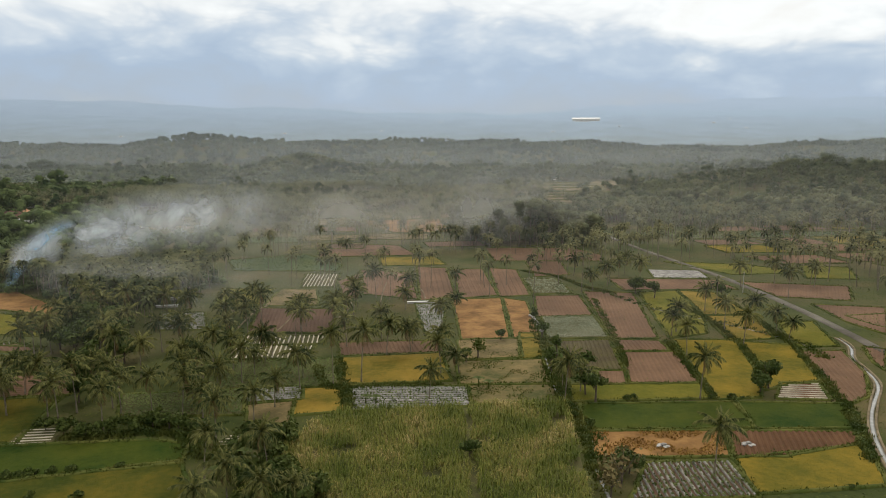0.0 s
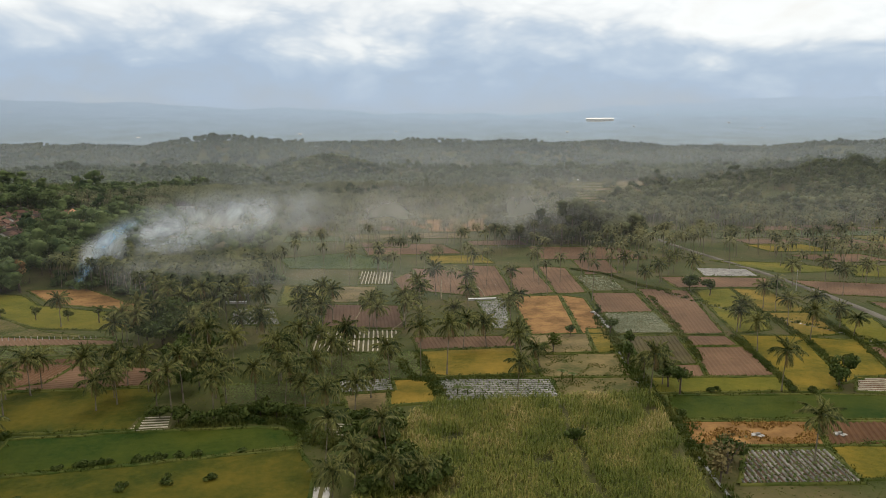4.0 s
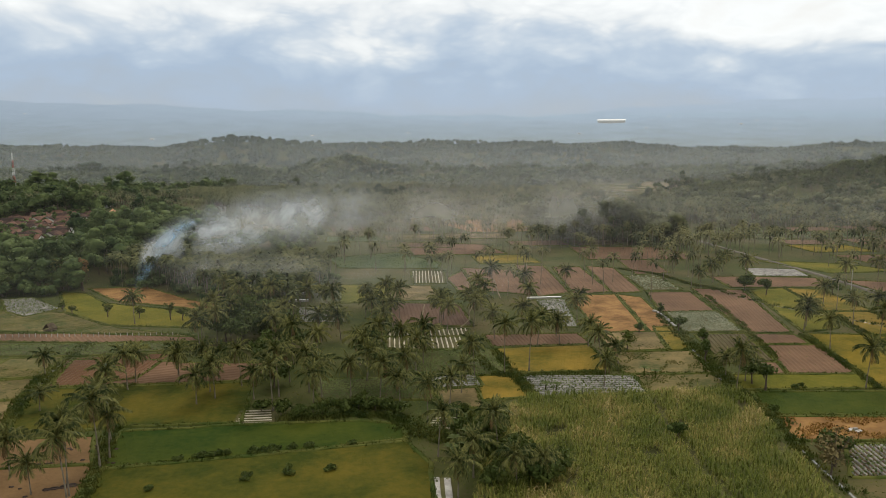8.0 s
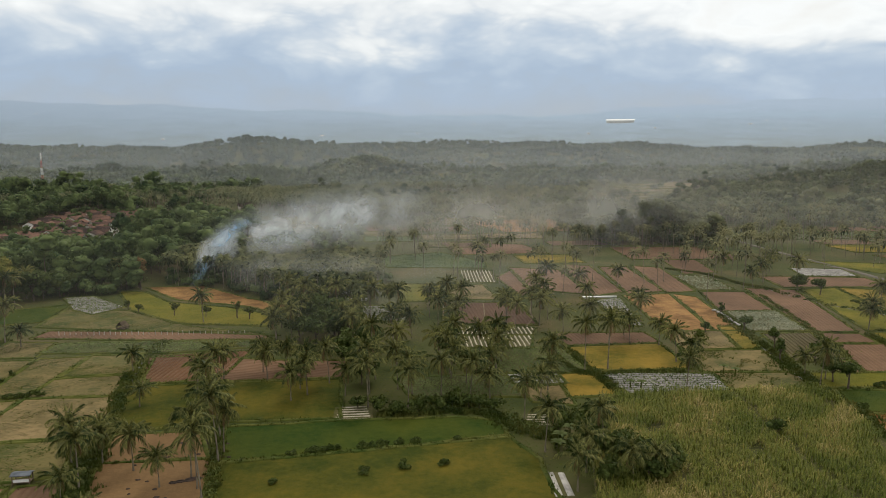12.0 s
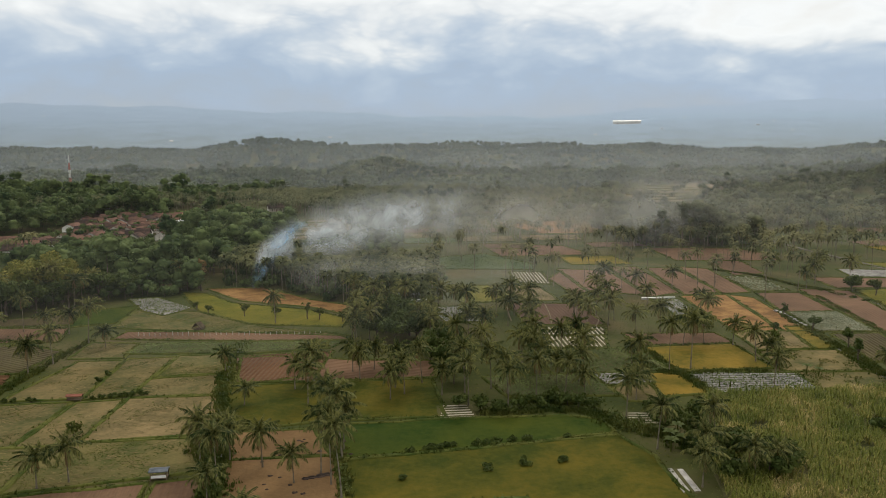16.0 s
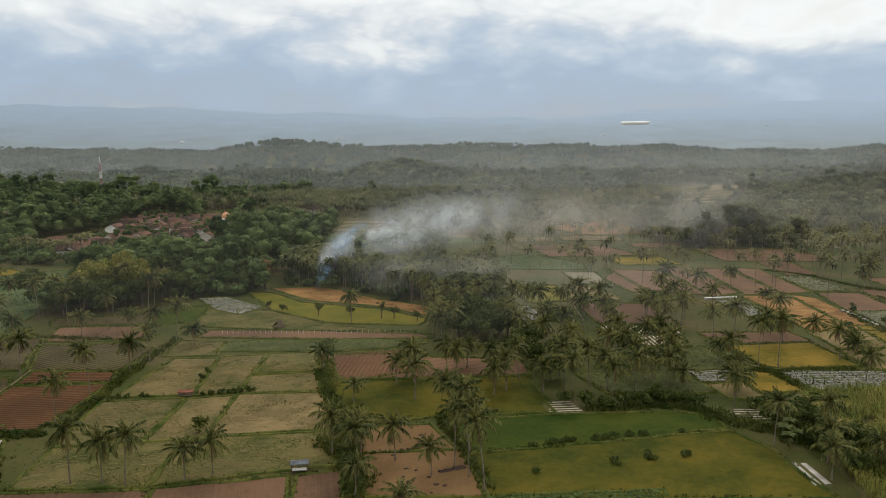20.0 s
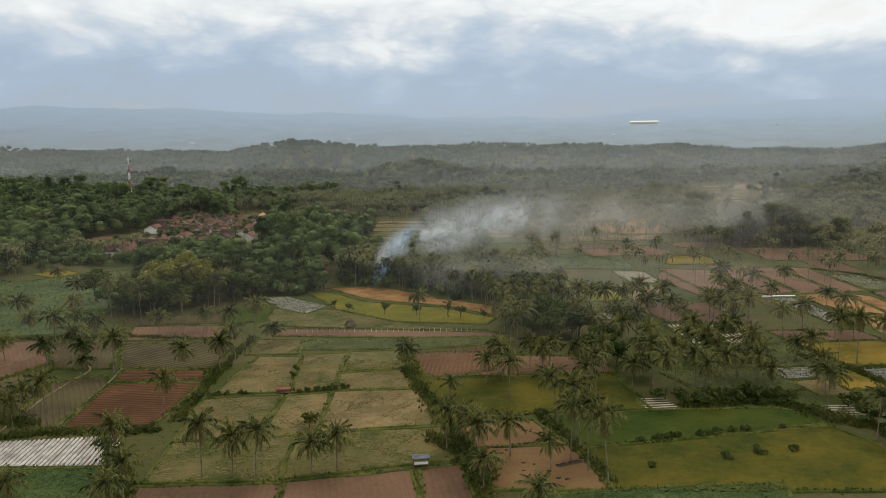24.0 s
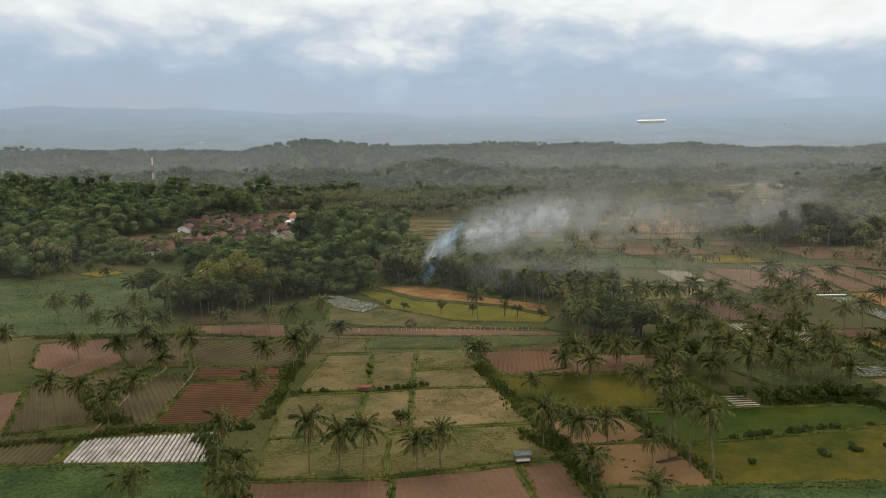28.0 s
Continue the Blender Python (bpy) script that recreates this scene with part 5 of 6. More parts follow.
for x, y, r in ((-161, 139, 0.9), (-159.6, 139.2, 0.9), (-158.2, 139.4, 0.8), (-156.6, 139.6, 0.9), (-154.4, 139.8, 0.8), (-151.2, 140.1, 0.8), (-139, 141, 0.7), (-137.2, 141.2, 0.7), (-135, 141.6, 0.9),
                (-132.8, 142, 0.9), (-130.9, 142.3, 0.9), (-129.3, 142.6, 1.0), (-142, 152, 0.8), (-142, 157, 0.8)):
    bush(x, y, r, 1.5, "dark leafy shrub on the stubble-field bund")


OPEN += [[(-68, 123.5), (-57, 123.5), (-57, 133), (-68, 133)], [(-32, 118.5), (-22, 118), (-22, 126.5), (-32, 126.5)], [(-33, 90), (-26.5, 90), (-26.5, 101.5), (-33, 101.5)]]
meadow()


# ---- woods ----
def spread(x0, x1, y0, y1, step, keep, fields=True):
    g = np.stack(np.meshgrid(np.arange(x0, x1, step), np.arange(y0, y1, step)), -1).reshape(-1, 2)
    g = g + rng.uniform(-0.48, 0.48, g.shape) * step
    for W in OPEN if fields else ():
        g = g[~inside(g, W)]
    return g[keep(g[:, 0], g[:, 1])]


def in_view(x, y):
    return (x > -0.72 * y - 160) & (x < 0.78 * y + 30) & off_road(x, y)


VILLAGE = [(-279, 380), (-262, 340), (-248, 352), (-222, 362), (-204, 398), (-200, 450), (-224, 520), (-285, 510), (-286, 470), (-262, 395)]


def outside(W):
    return lambda x, y: ~inside(np.c_[x, y], W)


def domes(C, r, drop, m=7, tilts=(0.45, 1.05, 1.65, 2.3)):
    """Uneven rounded lumps of leaves, one on each centre, open below."""
    n, t = len(C), len(tilts)
    rings = []
    for tilt in tilts:
        a = np.linspace(0, 2 * np.pi, m, endpoint=False)[None, :] + rng.uniform(0, 1, (n, 1)) + tilt
        k = r[:, None] * rng.uniform(0.68, 1.15, (n, m))
        z = np.maximum(math.cos(tilt) * k * 0.8, -drop[:, None])
        rings.append(C[:, None, :] + np.stack([np.cos(a) * math.sin(tilt) * k, np.sin(a) * math.sin(tilt) * k, z], -1))
    V = np.concatenate([(C + np.c_[0 * r, 0 * r, r * 0.82])[:, None, :]] + rings, 1)
    i, j = np.arange(n)[:, None, None] * (t * m + 1), np.arange(m)[None, :, None]
    F = [(i + np.concatenate([0 * j, 1 + j, 1 + (j + 1) % m], 2)).reshape(-1, 3)]
    for q in range(t - 1):
        a, b, c, d = 1 + q * m + j, 1 + q * m + (j + 1) % m, 1 + (q + 1) * m + j, 1 + (q + 1) * m + (j + 1) % m
        F += [(i + np.concatenate([a, c, d], 2)).reshape(-1, 3), (i + np.concatenate([a, d, b], 2)).reshape(-1, 3)]
    return V.reshape(-1, 3), np.concatenate(F)


def mass(name, label, G, heights, radius, quads, leaf, stuff, low=0.15, roll=22, swell=0.3, lumps=5, core=0.46, loose=0.4):
    """Woods: many trees in one mesh, each of leaf clumps on uneven lumps, with a trunk."""
    n = len(G)
    z0 = height(G[:, 0], G[:, 1])
    h = rng.uniform(*heights, n) * np.maximum(1 + swell * wave(G[:, 0], G[:, 1], roll, 0.7), 0.35)
    r = radius * rng.uniform(0.7, 1.3, n)
    P, D, cores = [], [], []
    for k in range(lumps):
        c = np.c_[rng.normal(0, 0.42, (n, 2)) * r[:, None], rng.uniform(0.45, 0.85, n) * h]
        d = rng.normal(size=(quads // lumps, n, 3))
        d /= np.linalg.norm(d, axis=2)[..., None]
        P.append((c + d * (r * 0.6)[None, :, None] * rng.uniform(0.72, 1.08, (len(d), n, 1)) * np.array([1, 1, 0.8]) + np.c_[G, z0]).reshape(-1, 3))
        D.append(d.reshape(-1, 3))
        cores.append(domes(c + np.c_[G, z0], r * core, np.maximum(c[:, 2] - low, 0.3), *((5, (0.6, 1.3, 2.1)) if len(G) > 500 else ())))
    put(name + "_shade", quick(name + "_shade", *merge(cores), stuff, True), label="dense inner leaves of the woods", kind="stuff")["category"] = "trees"
    P, D = np.concatenate(P), np.concatenate(D)
    z = np.maximum(P[:, 2], np.tile(z0, len(P) // n) + low)
    P[:, 2] = z
    put(name, quick(name, *leaves(P, leaf, out=D, loose=loose), stuff), label=label, kind="stuff")["category"] = "trees"
    w = 0.02 * h
    V = np.stack([np.c_[G[:, 0] - w, G[:, 1], z0 - 0.3], np.c_[G[:, 0] + w, G[:, 1] - w, z0 - 0.3], np.c_[G[:, 0], G[:, 1] + w, z0 - 0.3], np.c_[G, z0 + h * 0.7]], 1).reshape(-1, 3)
    i = np.arange(n)[:, None] * 4
    F = np.concatenate([i + np.array([0, 1, 3]), i + np.array([1, 2, 3]), i + np.array([2, 0, 3])])
    put(name + "_trunks", quick(name + "_trunks", V, F, BARK), label="slim brown trunks of the woods", kind="stuff")["category"] = "trees"


def palm_mass(name, label, G, heights, fronds, stuff, stations=2, low=0.0):
    """Groves of coconut palms too far to count, in one mesh."""
    n = len(G)
    if not n:
        return
    z0 = height(G[:, 0], G[:, 1]) + low
    h = rng.uniform(*heights, n)
    pieces = []
    r = np.random.default_rng(3)
    turn0 = rng.uniform(0, 6.3, n)
    k = rng.uniform(0.8, 1.1, n)
    for i in range(fronds):
        u = (i + 0.5) / fronds
        rise, a = 1.25 - 1.7 * u, turn0 + i * 2.4 + rng.normal(0, 0.2, n)
        d = np.stack([np.cos(a), np.sin(a)], 1)
        q = np.stack([-d[:, 1], d[:, 0]], 1)
        L = 4.3 * k
        e1, e2 = rise, rise - 1.3
        p0 = np.c_[G, z0 + h]
        p1 = p0 + np.c_[d * (L * 0.5 * math.cos(e1))[:, None], L * 0.5 * math.sin(e1)]
        p2 = p1 + np.c_[d * (L * 0.5 * math.cos(e2))[:, None], L * 0.5 * math.sin(e2)]
        w = (0.42 * k)[:, None]
        dip = np.array([0, 0, -0.45])
        l1, r1 = p1 + np.c_[q * w, 0 * h] + dip, p1 - np.c_[q * w, 0 * h] + dip
        V = np.stack([p0, l1, p1, r1, p2], 1).reshape(-1, 3)
        j = np.arange(n)[:, None] * 5
        F = np.concatenate([j + np.array([0, 1, 2]), j + np.array([0, 2, 3]), j + np.array([1, 4, 2]), j + np.array([2, 4, 3])])
        pieces.append((V, F))
    put(name, quick(name, *merge(pieces), stuff), label=label, kind="stuff")["category"] = "palm trees"
    w = np.full(n, 0.12)
    b = rng.normal(0, 0.5, (n, 2))
    V = np.stack([np.c_[G[:, 0] - w - b[:, 0], G[:, 1] - b[:, 1], z0 - 0.3], np.c_[G[:, 0] + w - b[:, 0], G[:, 1] - w - b[:, 1], z0 - 0.3], np.c_[G[:, 0] - b[:, 0], G[:, 1] + w - b[:, 1], z0 - 0.3],
                  np.c_[G[:, 0] - w * 0.6, G[:, 1], z0 + h], np.c_[G[:, 0] + w * 0.6, G[:, 1], z0 + h], np.c_[G[:, 0], G[:, 1] + w * 0.6, z0 + h]], 1).reshape(-1, 3)
    i = np.arange(n)[:, None] * 6
    F = np.concatenate([i + np.array([0, 1, 4, 3]), i + np.array([1, 2, 5, 4]), i + np.array([2, 0, 3, 5])])
    put(name + "_trunks", quick(name + "_trunks", V, F, TRUNK), label="pale slender palm trunks", kind="stuff")["category"] = "palm trees"


HILLWOOD = surface("hillside_leaves", two((0.042, 0.058, 0.026), (0.15, 0.158, 0.08)), 0.05, 0.4, rough=0.7, island=0.2, through_light=0.2, bump=0)
GROVEFROND = surface("grove_fronds", two((0.014, 0.024, 0.007), (0.092, 0.096, 0.036)), 0.08, 0.6, rough=0.7, island=0.5)
# haze put into the frond colour: paler and greyer than nearer groves
MIDFROND = surface("haze_toned_palm_fronds", two((0.034, 0.046, 0.020), (0.132, 0.136, 0.066)), 0.05, 0.5, rough=0.7, island=0.35, through_light=0.2)
FARFROND = surface("far_palm_fronds", two((0.024, 0.032, 0.012), (0.135, 0.13, 0.055)), 0.05, 0.5, rough=0.7, island=0.6, through_light=0.15)

# dense wood west of the burning field, and round the village
G = spread(-430, -130, 256, 440, 8.6, lambda x, y: in_view(x, y) & outside(VILLAGE)(x, y) & ((x < -148) | (y > 330)) & ((y > 262 + 0.1 * (x + 150)) | (x > -215)) & ((x > -215) | (y > 284)) & ~((x > -288) & (x < -236) & (y < 318)) & ~((x > -300) & (x < -188) & (y > 318)))
mass("dense_wood", "dense dark green wood of bamboo and broadleaf trees", G, (8, 18), 7.0, 310, 0.56, CANOPY)
G = spread(-305, -186, 300, 378, 6.5, lambda x, y: (y > 318) | (x < -288) | (x > -236))
mass("village_orchard", "low green fruit trees in front of the village", G, (2.5, 5.5), 3.6, 130, 0.42, CANOPY, lumps=4)
G = spread(-420, -225, 284, 336, 9, lambda x, y: in_view(x, y) & (wave(x, y, 14, 0.4) > -0.3))
palm_mass("wood_palms", "coconut palms along the wood's edge", G, (8, 13), 16, FARFROND)
G = spread(-245, -148, 238, 264, 5.5, lambda x, y: (y > 243 - 0.06 * (x + 150)) & (wave(x, y, 9, 0.2) > -0.5))
mass("wood_edge", "leafy shrubs and bamboo along the wood's edge", G, (3, 8), 3.6, 150, 0.4, CANOPY, lumps=4)
G = spread(-214, -164, 214, 252, 4.8, lambda x, y: (y > 219 + 0.66 * np.maximum(x + 200, 0)) & (y < 240 + 0.4 * np.maximum(x + 200, 0)))
mass("wood_skirt", "dark leafy undergrowth at the foot of the bamboo", G, (3.5, 9), 3.4, 120, 0.4, CANOPY, lumps=4)
# coconut grove behind the burning field
G = spread(-140, -60, 232, 306, 4.6, lambda x, y: (y > 251 - 0.62 * (x + 121)) & (y < 302 - 0.55 * (x + 120)))
palm_mass("coconut_grove", "dense coconut grove with bare pale trunks", G, (7, 10.5), 24, GROVEFROND)
mass("grove_undergrowth", "dark shrubs under the coconut grove", G + rng.normal(0, 2, G.shape), (2.5, 5.5), 3.0, 70, 0.45, CANOPY, lumps=3)
G = spread(-112, -70, 334, 366, 7, lambda x, y: wave(x, y, 12, 0.3) > -0.7)
mass("smoky_clump", "leafy green clump of trees behind the grove", G, (6, 12), 4.5, 130, 0.5, CANOPY)
G = spread(-96, -62, 205, 250, 5.5, lambda x, y: y > 195 - 0.6 * (x + 60))
palm_mass("grove_edge_palms", "coconut palms at the edge of the grove", G, (7, 10), 24, GROVEFROND)
# open fields with scattered palms
G = spread(-60, 330, 205, 430, 12.5, lambda x, y: in_view(x, y) & (wave(x, y, 26, 0.2) + rng.normal(0, 0.5, len(x)) > 0.0 - 0.003 * (y - 230)))
palm_mass("scattered_palms", "coconut palms scattered between the fields", G, (8, 13), 16, FARFROND)
G = spread(-55, 330, 250, 450, 9.5, lambda x, y: in_view(x, y) & (wave(x, y, 31, 1.4) + rng.normal(0, 0.6, len(x)) > 0.35 - 0.005 * (y - 262)), False)
palm_mass("field_palms", "coconut palms on the bunds of far fields", G[G[:, 1] < 340], (8, 13), 16, FARFROND)
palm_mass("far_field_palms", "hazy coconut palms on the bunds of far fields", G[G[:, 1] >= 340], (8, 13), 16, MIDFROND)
G = spread(140, 330, 225, 430, 9, lambda x, y: in_view(x, y) & (x > 150 + 0.1 * (y - 220)))
palm_mass("roadside_grove", "coconut palms beyond the road", G, (8, 13), 16, FARFROND)
G = spread(50, 112, 345, 425, 7.5, lambda x, y: off_road(x, y), False)
mass("dark_grove", "dark broadleaf grove among the fields", G, (12, 19), 6.0, 220, 0.65, HILLWOOD)
mass("dark_grove_shrubs", "leafy shrubs under the broadleaf grove", G + rng.normal(0, 2, G.shape), (4, 8), 4.0, 80, 0.6, HILLWOOD, lumps=4)
G = spread(150, 420, 300, 520, 11, lambda x, y: in_view(x, y) & (y > 470 - 0.7 * (x - 100)) & (wave(x, y, 45, 1.1) > -0.6))
mass("hillside_wood", "dark green wood on the rise beyond the road", G, (11, 19), 7.0, 120, 0.8, HILLWOOD)
# wooded knoll and dark clumps
G = spread(-230, 40, 900, 1090, 10, lambda x, y: ((x + 92) / 78) ** 2 + ((y - 1000) / 70) ** 2 < 1, False)
mass("knoll_wood", "dark rounded wooded knoll", G, (7, 12), 6.5, 60, 0.9, HILLWOOD, lumps=4, core=0.55)
G = spread(-70, 30, 505, 560, 9, lambda x, y: wave(x, y, 20, 0.6) > -0.4)
mass("far_dark_trees", "dark broadleaf trees behind the fields", G, (8, 14), 6.0, 110, 0.7, HILLWOOD)
G = spread(-172, -40, 500, 660, 7.5, lambda x, y: wave(x, y, 40, 0.2) > -1.1)
palm_mass("plantation_palms", "rows of hazy coconut palms behind the terraces", G, (9, 13), 16, MIDFROND)
# middle distance
G = spread(-620, 660, 430, 720, 9.5, lambda x, y: in_view(x, y) & outside(VILLAGE)(x, y) & ((wave(x, y, 60, 0.9) > -0.35) | (x > 330)))
k = (wave(G[:, 0], G[:, 1], 38, 2.4) > 0.1) | (G[:, 0] > 200) | (G[:, 0] < -250)
west = k & (G[:, 0] < -190)
mass("west_wood", "billowing green canopy of the western wood", G[west], (9, 19), 7.5, 130, 0.8, CANOPY, swell=0.4)
k2 = k & ~west
mass("middle_wood", "hazy mixed woods in the middle distance", G[k2], (6, 14), 5.6, 57, 0.85, WOODS, roll=15, swell=0.45, lumps=3, loose=0.3)
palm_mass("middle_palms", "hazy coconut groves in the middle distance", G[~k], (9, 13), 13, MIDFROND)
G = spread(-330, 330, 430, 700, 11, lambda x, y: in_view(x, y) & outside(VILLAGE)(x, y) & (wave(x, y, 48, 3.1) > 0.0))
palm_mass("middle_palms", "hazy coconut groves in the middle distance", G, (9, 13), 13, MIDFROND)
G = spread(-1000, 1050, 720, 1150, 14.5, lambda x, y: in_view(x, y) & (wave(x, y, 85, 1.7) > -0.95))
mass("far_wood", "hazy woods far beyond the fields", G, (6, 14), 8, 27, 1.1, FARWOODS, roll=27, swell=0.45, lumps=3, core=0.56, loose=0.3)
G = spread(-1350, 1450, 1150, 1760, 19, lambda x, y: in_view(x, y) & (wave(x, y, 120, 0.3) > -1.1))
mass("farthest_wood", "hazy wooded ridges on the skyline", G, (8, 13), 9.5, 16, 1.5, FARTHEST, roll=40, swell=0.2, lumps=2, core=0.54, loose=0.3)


# ---- huts and small structures in the fields ----
def gable(w, d, h, over, thick=0.12):
    """A two-sided roof: ridge along x."""
    bm = bmesh.new()
    for s in (-1, 1):
        a = [bm.verts.new((x, y, z)) for x, y, z in ((-w, 0, h), (w, 0, h), (w, s * d, 0), (-w, s * d, 0))]
        b = [bm.verts.new((v.co.x, v.co.y, v.co.z - thick)) for v in a]
        bm.faces.new(a)
        bm.faces.new(b[::-1])
        for i in range(4):
            j = (i + 1) % 4
            bm.faces.new((a[i], b[i], b[j], a[j]))
    bmesh.ops.recalc_face_normals(bm, faces=bm.faces)
    return bm


def hut(x, y, turn, w, d, eave, rise, roof, label, walls=None):
    ob = thing("field_hut", label, "hut", "field huts", at=(x, y, 0))
    ob.rotation_euler.z = radians(turn)
    for sx in (-1, 1):
        for sy in (-1, 1):
            px, py = sx * (w - 0.25), sy * (d - 0.25)
            part("post", box(px - 0.06, px + 0.06, py - 0.06, py + 0.06, -0.1, eave + 0.05), WOOD, ob)
    r = part("roof", gable(w, d, rise, 0.3), roof, ob)
    r.location.z = eave
    part("floor", box(-w + 0.2, w - 0.2, -d + 0.2, d - 0.2, 0.42, 0.52), WOOD, ob)
    if walls:
        part("wall", box(-w + 0.3, w - 0.3, -d + 0.3, -d + 0.38, 0.52, 0.95), walls, ob)


hut(-132, 197, 70, 1.2, 1.5, 0.9, 1.5, THATCH, "small open field hut with dark thatched roof")
hut(-142.3, 140.5, 0, 1.6, 0.8, 1.3, 0.25, REDROOF, "low shelter with a red roof in the stubble", WOOD)
hut(-112.8, 103, 4, 1.5, 0.9, 1.7, 0.25, SHEET, "small field shelter with grey sheet roof", WHITE)


def strips(x0, y0, x1, y1, n, gap, wide, label):
    """Low plastic-covered seedbeds side by side."""
    a, b = np.array([x0, y0], float), np.array([x1, y1], float)
    d = (b - a) / np.linalg.norm(b - a)
    q = np.array([-d[1], d[0]]) * gap
    ob = thing("seedbed", label, "seedbed", "covered seedbeds")
    e = q * (n - 1)
    w = q / np.linalg.norm(q) * 0.7
    bed([tuple(p) for p in (a - d * 0.4 - w, b + d * 0.4 - w, b + d * 0.2 + e + w, a - d * 0.2 + e + w)], "soil", SOIL["crop"], ob)
    for i in range(n):
        put("plastic_cover", quick("plastic_cover", *ridge_line(a + q * i + d * i * 0.25, b + q * i - d * i * 0.2, wide, 0.14, 0.1, 0.04), FILM["bare" if n > 2 else "white"], True), ob)


def stakes(a, b, n):
    ob = thing("stake_row", "row of pale wooden stakes in a ploughed field", "stakes", "stake rows")
    for i in range(n):
        t = (i + rng.uniform(-0.2, 0.2)) / (n - 1)
        x, y, h = a[0] + (b[0] - a[0]) * t, a[1] + (b[1] - a[1]) * t, rng.uniform(0.8, 1.3)
        part("stake", box(x - 0.07, x + 0.07, y - 0.07, y + 0.07, -0.1, h), CONCRETE, ob)


stakes((-147, 191.5), (-96, 189), 34)


strips(-66.3, 124.8, -59.2, 125.0, 6, 1.25, 0.34, "seedbeds in low white plastic rows")
strips(-30.3, 119.8, -23.5, 119.2, 5, 1.2, 0.34, "seedbeds in low white plastic rows")
strips(-29.9, 100.2, -30.1, 92.2, 2, 1.7, 1.15, "pair of long white covered seedbeds")
for x0, x1, y in ((9, 20.5, 225), (-74, -66, 239.5), (-70.5, -63.7, 228.5)):
    ob = thing("low_wall", "long low white-topped concrete weir wall", "wall", "low white walls")
    part("base", box(x0, x1, y - 0.3, y + 0.3, -0.2, 0.6, 0.03), CONCRETE, ob)
    part("coping", box(x0 - 0.1, x1 + 0.1, y - 0.4, y + 0.4, 0.6, 0.78, 0.03), WHITE, ob)


def sacks(x, y, label):
    ob = thing("sack_heap", label, "sacks", "heaps in the fields", at=(x, y, 0.1))
    for i in range(7):
        bm = bmesh.new()
        bmesh.ops.create_icosphere(bm, subdivisions=2, radius=0.5, matrix=Matrix.Diagonal((1.1, 0.65, 0.42, 1)))
        for v in bm.verts:
            v.co += noise.noise_vector(v.co * 2.5 + Vector((i, 0, 0))) * 0.12
        s = part("sack", bm, FILM["white"] if i % 3 else FILM["silver"], ob)
        a = i * 2.4
        s.location = (0.75 * math.cos(a) * (i > 0), 0.5 * math.sin(a) * (i > 0), 0.15 + 0.3 * (i == 0))
        s.rotation_euler.z = a


sacks(47.3, 112, "heap of pale sacks on withered weeds")
sacks(62.2, 111, "heap of white sacks on brown soil")


def lone_sack(x, y, turn):
    bm = bmesh.new()
    bmesh.ops.create_icosphere(bm, subdivisions=2, radius=0.62, matrix=Matrix.Diagonal((1.25, 0.7, 0.5, 1)))
    for v in bm.verts:
        v.co += noise.noise_vector(v.co * 2.5 + Vector((x, y, 0))) * 0.12
    me = bpy.data.meshes.new("sack")
    bm.to_mesh(me)
    bm.free()
    me.materials.append(FILM["white"])
    ob = new("sack", me)
    ob.matrix_basis = pose(x, y, 0.42, 0, 0, turn)
    tagged(ob, "plump white sack lying at the field edge", "sack", "sacks along the field")


for i in range(9):
    lone_sack(45.2 - 0.02 * i * i + rng.normal(0, 0.2), 204 - 2.2 * i, 40 * i)


def road_post(x, y, h):
    ob = thing("road_post", "pale wooden pole with a crossarm beside the road", "pole", "roadside poles", at=(x, y, 0))
    put("pole", quick("pole", *tube([(0, 0, -0.2), (0.02, 0, h * 0.5), (0.05, 0, h)], (0.13, 0.11, 0.09), 8), CONCRETE, True), ob)
    part("crossarm", box(-0.7, 0.7, -0.06, 0.06, h - 0.6, h - 0.46, 0.01), WOOD, ob)


road_post(125.2, 228.5, 7.5)


def ash(x, y, r):
    bm = bmesh.new()
    bmesh.ops.create_icosphere(bm, subdivisions=2, radius=1, matrix=Matrix.Diagonal((r, r * 0.75, 0.16, 1)))
    for v in bm.verts:
        v.co += noise.noise_vector(v.co * 3 / r + Vector((x, y, 0))) * r * 0.22
        v.co.z = max(v.co.z, -0.03)
    me = bpy.data.meshes.new("ash_mound")
    bm.to_mesh(me)
    bm.free()
    me.materials.append(CHAR)
    ob = new("ash_mound", me)
    ob.location = (x, y, 0.12)
    tagged(ob, "low dark mound of charred straw", "ash mound", "ash mounds")


for i in range(26):
    ash(-89 + rng.uniform(-8.5, 6.5), rng.uniform(94, 117), rng.uniform(0.25, 0.5))
for x, y, r in ((-87, 102, 0.9), (-88.3, 101.6, 0.8), (-86, 102.4, 0.9), (-89.3, 101.2, 0.7)):
    ash(x, y, r)


